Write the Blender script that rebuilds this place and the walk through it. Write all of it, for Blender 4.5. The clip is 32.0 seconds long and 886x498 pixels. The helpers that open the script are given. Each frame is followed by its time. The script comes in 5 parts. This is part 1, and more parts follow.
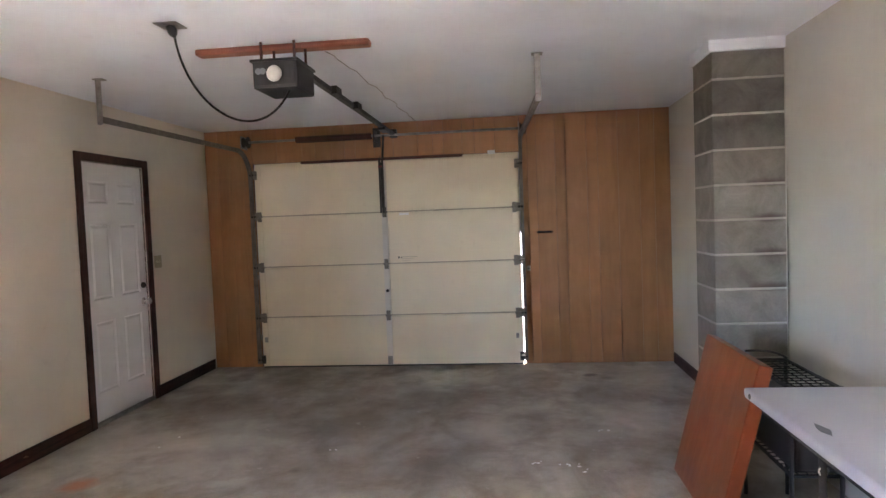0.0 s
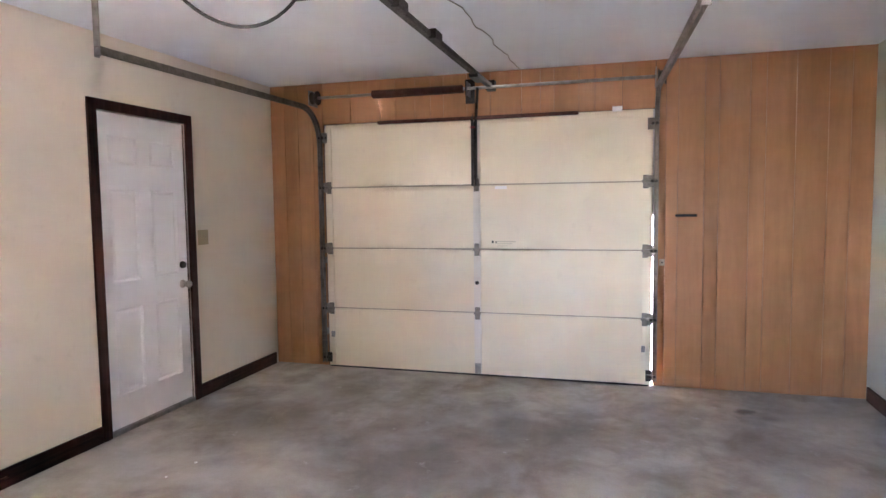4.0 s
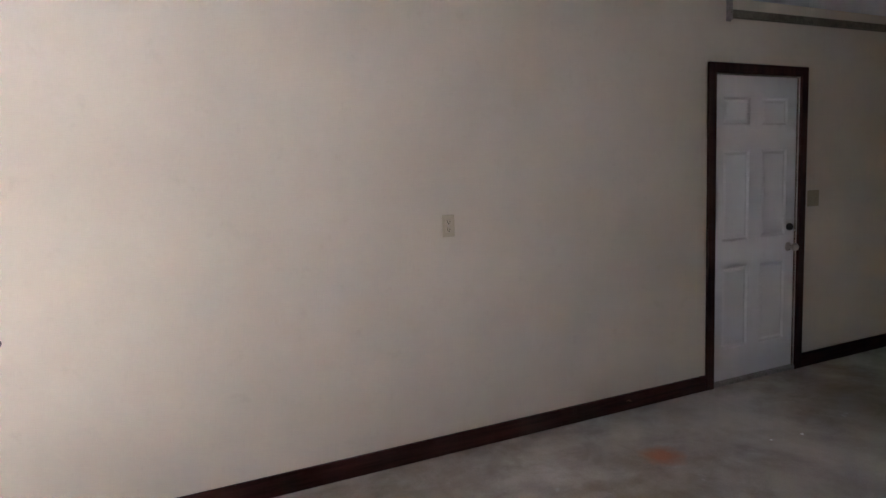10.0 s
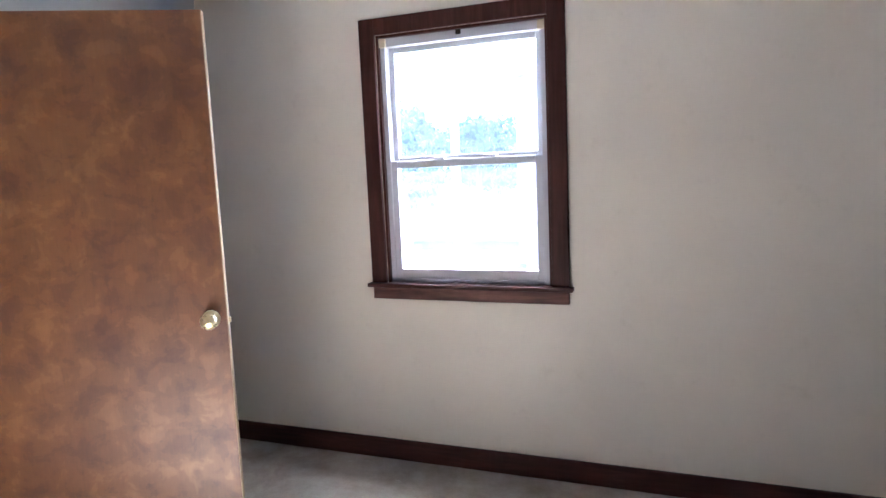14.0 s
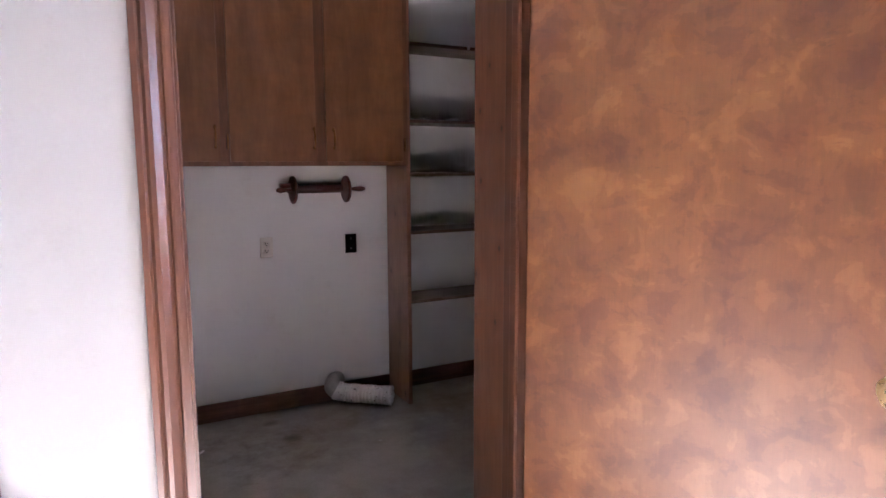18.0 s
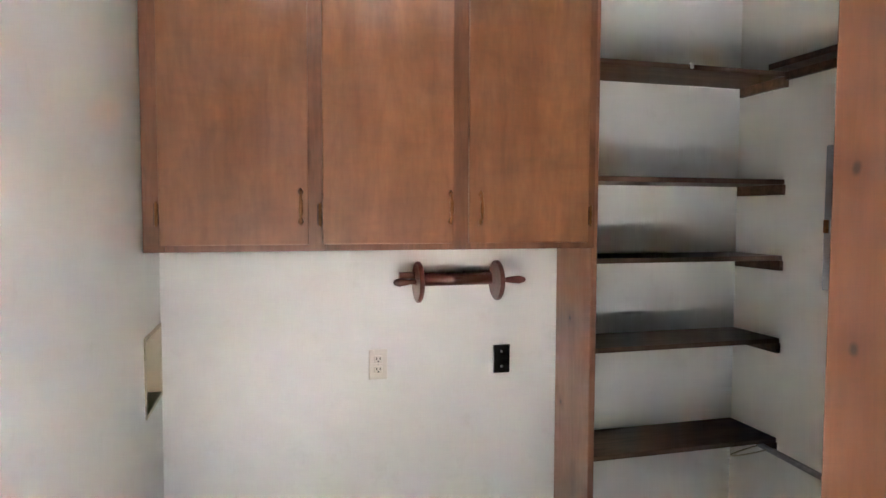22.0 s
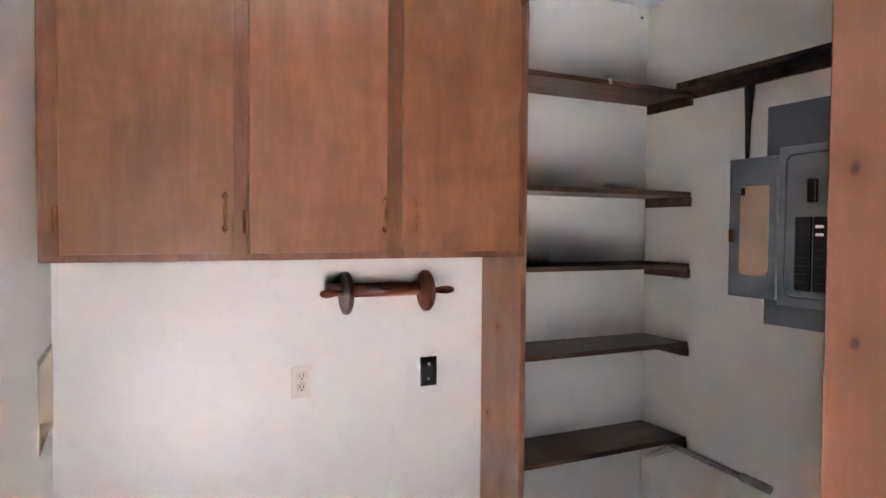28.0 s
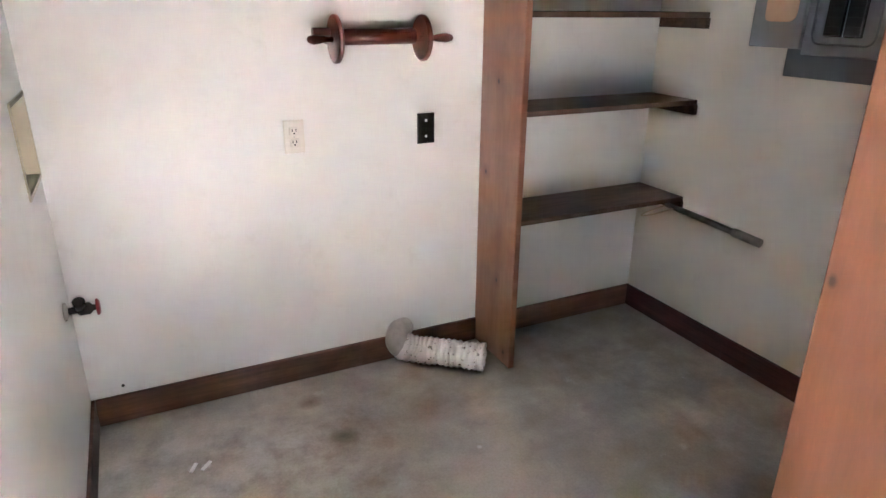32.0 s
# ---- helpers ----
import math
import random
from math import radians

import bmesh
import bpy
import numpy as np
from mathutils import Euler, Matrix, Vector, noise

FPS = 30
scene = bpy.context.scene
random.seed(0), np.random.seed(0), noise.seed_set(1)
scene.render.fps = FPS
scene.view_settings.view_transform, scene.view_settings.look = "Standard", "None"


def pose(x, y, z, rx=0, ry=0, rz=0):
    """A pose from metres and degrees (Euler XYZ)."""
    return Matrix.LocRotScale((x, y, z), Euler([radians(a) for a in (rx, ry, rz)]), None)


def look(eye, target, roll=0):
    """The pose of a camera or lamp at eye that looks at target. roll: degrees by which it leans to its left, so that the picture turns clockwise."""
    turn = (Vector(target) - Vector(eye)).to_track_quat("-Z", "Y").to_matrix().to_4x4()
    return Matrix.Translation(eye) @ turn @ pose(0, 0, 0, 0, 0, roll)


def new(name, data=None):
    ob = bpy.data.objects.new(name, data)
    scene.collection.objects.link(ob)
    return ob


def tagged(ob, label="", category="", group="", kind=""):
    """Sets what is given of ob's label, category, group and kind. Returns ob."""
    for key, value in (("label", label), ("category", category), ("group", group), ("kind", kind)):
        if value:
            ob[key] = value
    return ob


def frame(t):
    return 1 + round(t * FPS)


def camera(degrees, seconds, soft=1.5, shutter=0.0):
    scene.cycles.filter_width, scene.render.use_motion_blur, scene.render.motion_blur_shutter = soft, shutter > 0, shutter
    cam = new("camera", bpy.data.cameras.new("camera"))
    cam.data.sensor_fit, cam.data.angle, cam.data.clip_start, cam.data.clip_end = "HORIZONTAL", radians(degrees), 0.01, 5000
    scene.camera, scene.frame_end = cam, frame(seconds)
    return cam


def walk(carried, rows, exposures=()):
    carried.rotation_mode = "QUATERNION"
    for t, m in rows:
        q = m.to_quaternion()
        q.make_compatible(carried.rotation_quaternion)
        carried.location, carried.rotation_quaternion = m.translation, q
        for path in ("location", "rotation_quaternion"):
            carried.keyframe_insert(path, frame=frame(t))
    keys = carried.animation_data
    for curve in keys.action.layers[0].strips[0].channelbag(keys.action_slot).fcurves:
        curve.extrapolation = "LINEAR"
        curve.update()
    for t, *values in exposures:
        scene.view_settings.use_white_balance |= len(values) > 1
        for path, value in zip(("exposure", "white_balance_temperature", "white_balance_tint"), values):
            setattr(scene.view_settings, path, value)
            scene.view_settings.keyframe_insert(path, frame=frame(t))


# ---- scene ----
# ---- camera and walk ----
cam = camera(69.7, 32.0)
PATH = [
    (0, (3.26, -6.57, 1.524), (3.043, -4.584, 1.431), -2.2),
    (0.5, (3.283, -6.405, 1.49), (3.064, -4.419, 1.393), -1.9),
    (1, (3.242, -6.187, 1.461), (3.059, -4.197, 1.37), -1.6),
    (1.5, (3.204, -5.962, 1.472), (3.011, -3.974, 1.369), -1.7),
    (2, (3.229, -5.762, 1.449), (3.004, -3.778, 1.33), -0.7),
    (2.5, (3.186, -5.6, 1.431), (2.976, -3.615, 1.317), -0.8),
    (4.5, (3.158, -5.185, 1.482), (2.423, -3.331, 1.324), -0.8),
    (5, (3.154, -5.177, 1.479), (2.262, -3.394, 1.316), -0.9),
    (5.5, (3.137, -5.205, 1.489), (2.12, -3.491, 1.32), -1.0),
    (6, (3.13, -5.207, 1.486), (1.974, -3.585, 1.311), -0.8),
    (6.5, (3.113, -5.223, 1.481), (1.828, -3.701, 1.301), -0.9),
    (7, (3.099, -5.236, 1.479), (1.697, -3.823, 1.29), -1.1),
    (7.5, (3.099, -5.248, 1.482), (1.607, -3.93, 1.288), -1.3),
    (8, (3.084, -5.27, 1.473), (1.516, -4.044, 1.279), -1.8),
    (8.5, (3.078, -5.286, 1.483), (1.431, -4.169, 1.283), -2.0),
    (9, (3.062, -5.309, 1.479), (1.368, -4.267, 1.273), -1.8),
    (9.5, (3.014, -5.353, 1.486), (1.276, -4.388, 1.269), -1.9),
    (10, (2.986, -5.413, 1.488), (1.193, -4.558, 1.263), -2.2),
    (10.5, (2.96, -5.48, 1.493), (1.112, -4.751, 1.258), -2.6),
    (11, (2.949, -5.509, 1.479), (1.051, -4.923, 1.242), -2.9),
    (11.5, (2.933, -5.535, 1.476), (0.985, -5.156, 1.23), -3.2),
    (12, (2.918, -5.528, 1.468), (0.937, -5.416, 1.219), -3.0),
    (12.5, (2.87, -5.507, 1.473), (0.892, -5.679, 1.231), -2.6),
    (13, (2.836, -5.512, 1.456), (0.881, -5.856, 1.216), -2.4),
    (13.5, (2.802, -5.487, 1.459), (0.885, -6.0, 1.212), -2.3),
    (14, (2.779, -5.483, 1.449), (0.927, -6.195, 1.2), -2.5),
    (14.5, (2.76, -5.473, 1.451), (1.022, -6.43, 1.198), -2.4),
    (15, (2.751, -5.546, 1.437), (1.139, -6.702, 1.18), -2.0),
    (15.5, (2.724, -5.685, 1.439), (1.218, -6.974, 1.173), -2.1),
    (17.5, (2.475, -6.207, 1.426), (1.526, -7.946, 1.15), -0.3),
    (18, (2.429, -6.4, 1.424), (1.49, -8.147, 1.164), -0.2),
    (18.5, (2.378, -6.578, 1.425), (1.498, -8.355, 1.158), 0.0),
    (19, (2.262, -6.753, 1.436), (1.553, -8.609, 1.199), 0.0),
    (19.5, (2.18, -6.916, 1.454), (1.56, -8.801, 1.203), -0.3),
    (20, (2.132, -7.124, 1.463), (1.519, -9.012, 1.22), -0.3),
    (20.5, (2.071, -7.283, 1.473), (1.527, -9.191, 1.224), -0.3),
    (21, (1.981, -7.417, 1.5), (1.523, -9.353, 1.29), 0.0),
    (21.5, (1.977, -7.522, 1.523), (1.523, -9.461, 1.338), 0.4),
    (22, (2.003, -7.618, 1.546), (1.487, -9.547, 1.436), 0.2),
    (22.5, (2.066, -7.684, 1.582), (1.4, -9.568, 1.495), 0.3),
    (23, (2.097, -7.697, 1.58), (1.359, -9.556, 1.546), 0.5),
    (23.5, (2.124, -7.702, 1.595), (1.357, -9.549, 1.609), 0.6),
    (24, (2.139, -7.699, 1.598), (1.368, -9.541, 1.712), 0.6),
    (24.5, (2.143, -7.689, 1.614), (1.371, -9.519, 1.852), 0.8),
    (26.5, (2.148, -7.736, 1.572), (1.332, -9.542, 1.836), 0.2),
    (27, (2.145, -7.744, 1.554), (1.307, -9.553, 1.712), 0.2),
    (27.5, (2.144, -7.745, 1.538), (1.289, -9.554, 1.55), 0.2),
    (28, (2.143, -7.742, 1.521), (1.281, -9.546, 1.46), 0.4),
    (28.5, (2.142, -7.749, 1.511), (1.287, -9.553, 1.387), 0.2),
    (29, (2.139, -7.765, 1.491), (1.289, -9.562, 1.271), 0.2),
    (29.5, (2.138, -7.783, 1.47), (1.287, -9.561, 1.132), 0.3),
    (30, (2.139, -7.791, 1.454), (1.294, -9.554, 1.029), 0.2),
    (30.5, (2.131, -7.792, 1.439), (1.295, -9.537, 0.932), 0.3),
    (31, (2.126, -7.795, 1.424), (1.295, -9.518, 0.842), 0.4),
    (31.5, (2.135, -7.808, 1.412), (1.3, -9.503, 0.758), 0.5),
    (32, (2.117, -7.811, 1.398), (1.297, -9.489, 0.683), 0.5),
]
EXPOSURES = [
    (0, 7.3, 6350, 16),
    (1, 7.67, 6332, 14),
    (2, 8.04, 6194, 17),
    (2.5, 8.15, 6200, 15),
    (4.5, 8.26, 5900, 22),
    (5.5, 8.15, 5758, 20),
    (7, 7.65, 5433, 14),
    (8, 7.38, 5300, 12),
    (9, 6.67, 5600, 14),
    (10, 6.35, 5700, 15),
    (11, 6.23, 5700, 15),
    (11.8, 5.77, 5650, 14),
    (12.5, 4.91, 5450, 10),
    (13, 4.71, 5350, 11),
    (14.5, 6.21, 5450, 14),
    (17.5, 6.52, 5650, 26),
    (19, 6.95, 5850, 29),
    (20, 7.23, 5950, 20),
    (21, 7.95, 5800, 9),
    (22, 8.22, 5750, 9),
    (23, 8.36, 5750, 15),
    (24, 8.23, 5750, 19),
    (28, 8.4, 5700, 18),
    (30, 8.56, 5700, 15),
    (32, 8.68, 5800, 15),
]
walk(cam, [(t, look(eye, target, roll)) for t, eye, target, roll in PATH], EXPOSURES)

# ---- world, sun and daylight ----
world = bpy.data.worlds.new("sky")
scene.world = world
world.use_nodes = True
_wn = world.node_tree.nodes
_sky = _wn.new("ShaderNodeTexSky")
_sky.sky_type = "NISHITA"
_sky.sun_disc = False
_sky.air_density, _sky.dust_density = 0.5, 0.3
SUN_EL, SUN_AZ = 33.0, -82.0          # degrees; azimuth from +y towards +x
_sky.sun_elevation, _sky.sun_rotation = radians(SUN_EL), radians(SUN_AZ)
world.node_tree.links.new(_sky.outputs[0], _wn["Background"].inputs[0])
_wn["Background"].inputs[1].default_value = 0.11

sun = new("sun", bpy.data.lights.new("sun", "SUN"))
sun.data.energy, sun.data.angle, sun.data.color = 5.0, radians(0.5), (1.0, 0.97, 0.92)
_sd = Vector((math.sin(radians(SUN_AZ)) * math.cos(radians(SUN_EL)), math.cos(radians(SUN_AZ)) * math.cos(radians(SUN_EL)), math.sin(radians(SUN_EL))))
sun.matrix_world = look(_sd * 30, (0, 0, 0))


def area(name, eye, target, w, h, watts, color):
    ob = new(name, bpy.data.lights.new(name, "AREA"))
    ob.data.shape, ob.data.size, ob.data.size_y = "RECTANGLE", w, h
    ob.data.energy, ob.data.color = watts, color
    ob.matrix_world = look(eye, target)
    return ob


# sky light enters by the window
portal = area("window_sky_portal", (-0.16, -6.44, 1.485), (1.0, -6.44, 1.485), 0.82, 1.2, 1.0, (1, 1, 1))
portal.data.cycles.is_portal = True


# ---- materials ----
def mat(name, rough=0.6, metal=0.0, spec=0.5):
    m = bpy.data.materials.new(name)
    m.use_nodes = True
    b = m.node_tree.nodes["Principled BSDF"]
    b.inputs["Roughness"].default_value, b.inputs["Metallic"].default_value = rough, metal
    b.inputs["Specular IOR Level"].default_value = spec
    return m, m.node_tree.nodes, m.node_tree.links, b


def coords(nodes, links, scale=(1, 1, 1), per_object=0.0):
    """World-size texture coordinates, shifted from object to object."""
    tc, mp = nodes.new("ShaderNodeTexCoord"), nodes.new("ShaderNodeMapping")
    mp.inputs["Scale"].default_value = scale
    links.new(tc.outputs["Object"], mp.inputs["Vector"])
    if per_object:
        oi, cx = nodes.new("ShaderNodeObjectInfo"), nodes.new("ShaderNodeVectorMath")
        cx.operation = "SCALE"
        cx.inputs[0].default_value = (7.3, 3.1, 5.7)
        mu = nodes.new("ShaderNodeMath")
        mu.operation, mu.inputs[1].default_value = "MULTIPLY", per_object
        links.new(oi.outputs["Random"], mu.inputs[0])
        links.new(mu.outputs[0], cx.inputs["Scale"])
        links.new(cx.outputs[0], mp.inputs["Location"])
    return mp.outputs[0]


def noise_tex(nodes, links, vec, scale, detail=4.0, rough=0.55, distortion=0.0):
    n = nodes.new("ShaderNodeTexNoise")
    n.inputs["Scale"].default_value, n.inputs["Detail"].default_value = scale, detail
    n.inputs["Roughness"].default_value, n.inputs["Distortion"].default_value = rough, distortion
    links.new(vec, n.inputs["Vector"])
    return n.outputs["Fac"]


def ramp(nodes, links, fac, stops):
    r = nodes.new("ShaderNodeValToRGB")
    e = r.color_ramp.elements
    while len(e) < len(stops):
        e.new(0.5)
    for el, (p, c) in zip(e, stops):
        el.position, el.color = p, (*c, 1)
    links.new(fac, r.inputs[0])
    return r.outputs["Color"]


def mixc(nodes, links, fac, a, b, mode="MIX"):
    m = nodes.new("ShaderNodeMix")
    m.data_type, m.blend_type = "RGBA", mode
    for s, v in ((m.inputs[0], fac), (m.inputs[6], a), (m.inputs[7], b)):
        if isinstance(v, (int, float)):
            s.default_value = v
        elif isinstance(v, tuple):
            s.default_value = (*v, 1)
        else:
            links.new(v, s)
    return m.outputs[2]


def bump(nodes, links, b, height, strength, dist=0.01):
    n = nodes.new("ShaderNodeBump")
    n.inputs["Strength"].default_value, n.inputs["Distance"].default_value = strength, dist
    links.new(height, n.inputs["Height"])
    links.new(n.outputs[0], b.inputs["Normal"])


def paint(name, color, rough=0.6, vary=0.06, grain=350.0, relief=0.15):
    m, n, l, b = mat(name, rough)
    v = coords(n, l)
    lo = tuple(c * (1 - vary) for c in color)
    hi = tuple(min(1, c * (1 + vary * 0.5)) for c in color)
    col = ramp(n, l, noise_tex(n, l, v, 1.7, 5), [(0.35, lo), (0.65, hi)])
    scuff = ramp(n, l, noise_tex(n, l, v, 9.0, 8, 0.7), [(0.28, (0.8, 0.78, 0.74)), (0.42, (1, 1, 1))])
    l.new(mixc(n, l, 0.35, col, scuff, "MULTIPLY"), b.inputs["Base Color"])
    bump(n, l, b, noise_tex(n, l, v, grain, 3), relief, 0.002)
    return m


def blob(nodes, links, at, radius, soft, wobble=0.5, freq=6.0, squash=1.0):
    """A mask round a place, with an uneven rim; squash < 1 stretches it upright."""
    tc, mp = nodes.new("ShaderNodeTexCoord"), nodes.new("ShaderNodeMapping")
    mp.inputs["Location"].default_value = (-at[0], -at[1], -at[2] * squash)
    mp.inputs["Scale"].default_value = (1, 1, squash)
    links.new(tc.outputs["Object"], mp.inputs["Vector"])
    d = nodes.new("ShaderNodeVectorMath")
    d.operation = "LENGTH"
    links.new(mp.outputs[0], d.inputs[0])
    n = noise_tex(nodes, links, tc.outputs["Object"], freq, 5, 0.6)
    m = nodes.new("ShaderNodeMath")
    m.operation, m.inputs[1].default_value = "MULTIPLY_ADD", wobble * radius * 2
    links.new(n, m.inputs[0])
    links.new(d.outputs["Value"], m.inputs[2])
    r = nodes.new("ShaderNodeMapRange")
    r.inputs[1].default_value, r.inputs[2].default_value = radius + wobble * radius + soft, radius + wobble * radius - soft
    links.new(m.outputs[0], r.inputs[0])
    return r.outputs[0]


def scaled(nodes, links, v, k):
    m = nodes.new("ShaderNodeMath")
    m.operation, m.inputs[1].default_value = "MULTIPLY", k
    links.new(v, m.inputs[0])
    return m.outputs[0]


def wood(name, dark, light, scale=(22, 22, 1.3), rough=0.4, knots=(), blotch=0.3, relief=0.06, per_object=1.0, coat=0.0, coat_rough=0.25, tone=0.0, spec=0.5, streak=0.55, curl=0.0):
    """Stained wood; the grain runs along the axis with the small scale. tone: how far boards differ."""
    m, n, l, b = mat(name, rough, 0.0, spec)
    v = coords(n, l, scale, per_object)
    broad = noise_tex(n, l, v, 1.1, 4, 0.5, 0.9)
    v4 = coords(n, l, tuple(s * 4 for s in scale), per_object)
    fine = noise_tex(n, l, v4, 2.0, 6, 0.6, 0.4)
    col = ramp(n, l, broad, [(0.3, dark), (0.5, tuple((a + c) / 2 for a, c in zip(dark, light))), (0.7, light)])
    col = mixc(n, l, streak, col, ramp(n, l, fine, [(0.32, (0.66, 0.62, 0.58)), (0.6, (1, 1, 1))]), "MULTIPLY")
    v2 = coords(n, l, (1, 1, 1), per_object)
    spots = ramp(n, l, noise_tex(n, l, v2, 5.0, 4, 0.6, 0.6), [(0.3, (1 - blotch, 1 - blotch * 1.1, 1 - blotch * 1.15)), (0.62, (1, 1, 1))])
    col = mixc(n, l, 1.0, col, spots, "MULTIPLY")
    if curl:
        ripple = noise_tex(n, l, coords(n, l, (5, 5, 34), per_object), 1.0, 5, 0.6, 1.2)
        col = mixc(n, l, curl, col, ramp(n, l, ripple, [(0.36, (0.72, 0.68, 0.64)), (0.48, (1, 1, 1)), (0.62, (1.12, 1.10, 1.08))]), "MULTIPLY")
    if tone:
        oi = n.new("ShaderNodeObjectInfo")
        col = mixc(n, l, 1.0, col, ramp(n, l, oi.outputs["Random"], [(0, (1 - tone, 1 - tone, 1 - tone)), (1, (1, 1, 1))]), "MULTIPLY")
    for k in knots:
        ring_ = blob(n, l, k, 0.022, 0.014, 0.6, 25, 0.8)
        col = mixc(n, l, scaled(n, l, ring_, 0.45), col, (dark[0] * 0.55, dark[1] * 0.36, dark[2] * 0.3))
        core = blob(n, l, k, 0.006, 0.003, 0.6, 40, 0.7)
        col = mixc(n, l, scaled(n, l, core, 0.95), col, tuple(c * 0.2 for c in dark))
    l.new(col, b.inputs["Base Color"])
    b.inputs["Coat Weight"].default_value = coat
    b.inputs["Coat Roughness"].default_value = coat_rough
    l.new(ramp(n, l, fine, [(0.2, (rough + 0.10,) * 3), (0.8, (rough - 0.05,) * 3)]), b.inputs["Roughness"])
    bump(n, l, b, fine, relief, 0.003)
    return m


def metal(name, color, rough=0.4, wear=0.3, met=1.0):
    m, n, l, b = mat(name, rough, met)
    v = coords(n, l, (1, 1, 1), 1.0)
    f = noise_tex(n, l, v, 18, 6, 0.65)
    l.new(ramp(n, l, f, [(0.3, tuple(c * (1 - wear) for c in color)), (0.6, color)]), b.inputs["Base Color"])
    l.new(ramp(n, l, noise_tex(n, l, v, 60, 4), [(0.3, (min(1, rough + 0.15),) * 3), (0.7, (max(0, rough - 0.08),) * 3)]), b.inputs["Roughness"])
    return m


def plastic(name, color, rough=0.4):
    m, n, l, b = mat(name, rough)
    v = coords(n, l, (1, 1, 1), 1.0)
    l.new(ramp(n, l, noise_tex(n, l, v, 14, 4), [(0.3, tuple(c * 0.9 for c in color)), (0.7, color)]), b.inputs["Base Color"])
    return m


def veneer():
    """Blotchy stained birch veneer: cloudy patches with firm rims, squarish figure and short flame marks across the grain."""
    m, n, l, b = mat("blotchy_stained_birch_veneer", 0.46)
    cloud = noise_tex(n, l, coords(n, l, (5.2, 5.2, 5.4)), 1.7, 6, 0.58, 0.35)
    col = ramp(n, l, cloud, [(0.28, (0.112, 0.036, 0.011)), (0.42, (0.140, 0.049, 0.014)), (0.45, (0.166, 0.062, 0.016)), (0.55, (0.182, 0.071, 0.018)), (0.58, (0.215, 0.090, 0.025)), (0.74, (0.240, 0.106, 0.032))])
    vo = n.new("ShaderNodeTexVoronoi")
    vo.distance, vo.feature = "CHEBYCHEV", "SMOOTH_F1"
    vo.inputs["Scale"].default_value, vo.inputs["Smoothness"].default_value = 1.0, 0.25
    l.new(coords(n, l, (5.5, 5.5, 7.5)), vo.inputs["Vector"])
    tone = n.new("ShaderNodeSeparateColor")
    l.new(vo.outputs["Color"], tone.inputs[0])
    col = mixc(n, l, 0.8, col, ramp(n, l, tone.outputs[0], [(0.1, (0.80, 0.75, 0.72)), (0.5, (0.97, 0.96, 0.95)), (0.9, (1, 1, 1))]), "MULTIPLY")
    patch = noise_tex(n, l, coords(n, l, (4.6, 4.6, 3.4)), 1.5, 5, 0.55, 0.2)
    col = mixc(n, l, 1.0, col, ramp(n, l, patch, [(0.40, (0.80, 0.74, 0.71)), (0.44, (0.93, 0.91, 0.89)), (0.48, (1, 1, 1)), (0.60, (1, 1, 1)), (0.63, (1.0, 0.94, 0.86))]), "MULTIPLY")
    flame = noise_tex(n, l, coords(n, l, (9, 9, 21)), 1.0, 6, 0.66, 0.5)
    col = mixc(n, l, 0.6, col, ramp(n, l, flame, [(0.28, (0.60, 0.54, 0.50)), (0.36, (1, 1, 1)), (0.64, (1, 1, 1)), (0.70, (0.84, 0.81, 0.78))]), "MULTIPLY")
    wide = ramp(n, l, noise_tex(n, l, coords(n, l, (1.4, 1.4, 1.1)), 1.6, 3, 0.5), [(0.35, (0.78, 0.72, 0.70)), (0.6, (1, 1, 1))])
    col = mixc(n, l, 1.0, col, wide, "MULTIPLY")
    grain = ramp(n, l, noise_tex(n, l, coords(n, l, (70, 70, 5)), 1.5, 5, 0.6), [(0.3, (0.84, 0.82, 0.80)), (0.6, (1, 1, 1))])
    l.new(mixc(n, l, 0.6, col, grain, "MULTIPLY"), b.inputs["Base Color"])
    b.inputs["Coat Weight"].default_value, b.inputs["Coat Roughness"].default_value = 0.3, 0.42
    l.new(ramp(n, l, cloud, [(0.3, (0.54,) * 3), (0.7, (0.42,) * 3)]), b.inputs["Roughness"])
    bump(n, l, b, flame, 0.05, 0.003)
    return m


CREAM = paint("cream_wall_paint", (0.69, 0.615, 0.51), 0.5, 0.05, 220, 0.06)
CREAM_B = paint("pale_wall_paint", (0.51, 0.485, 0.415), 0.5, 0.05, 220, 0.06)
WHITE_WALL = paint("white_wall_paint", (0.70, 0.69, 0.665), 0.36, 0.03, 220, 0.05)
# same white wall paint, with warm bounced light put into its colour
WARMED_WALL = paint("white_wall_paint_warmed", (0.68, 0.655, 0.585), 0.4, 0.03, 220, 0.05)
# pale partition paint, darkened to offset the strong light from the sun patch
PARTITION_DIMMED = paint("dimmed_partition_paint", (0.32, 0.318, 0.305), 0.5, 0.05, 220, 0.06)
CEIL = paint("ceiling_paint", (0.745, 0.765, 0.82), 0.8, 0.04, 90.0, 0.4)
DOORWHITE = paint("white_door_paint", (0.80, 0.79, 0.80), 0.35, 0.03, 500, 0.06)
VINYL = paint("white_window_vinyl", (0.50, 0.495, 0.53), 0.3, 0.03, 500, 0.04)
STILE = paint("pale_grey_door_stile", (0.70, 0.645, 0.555), 0.4, 0.06, 260, 0.2)
JOINT = paint("dull_tan_joint", (0.40, 0.345, 0.26), 0.6, 0.2)
GDOOR = paint("garage_door_tan_enamel", (0.775, 0.685, 0.515), 0.45, 0.05, 260, 0.35)
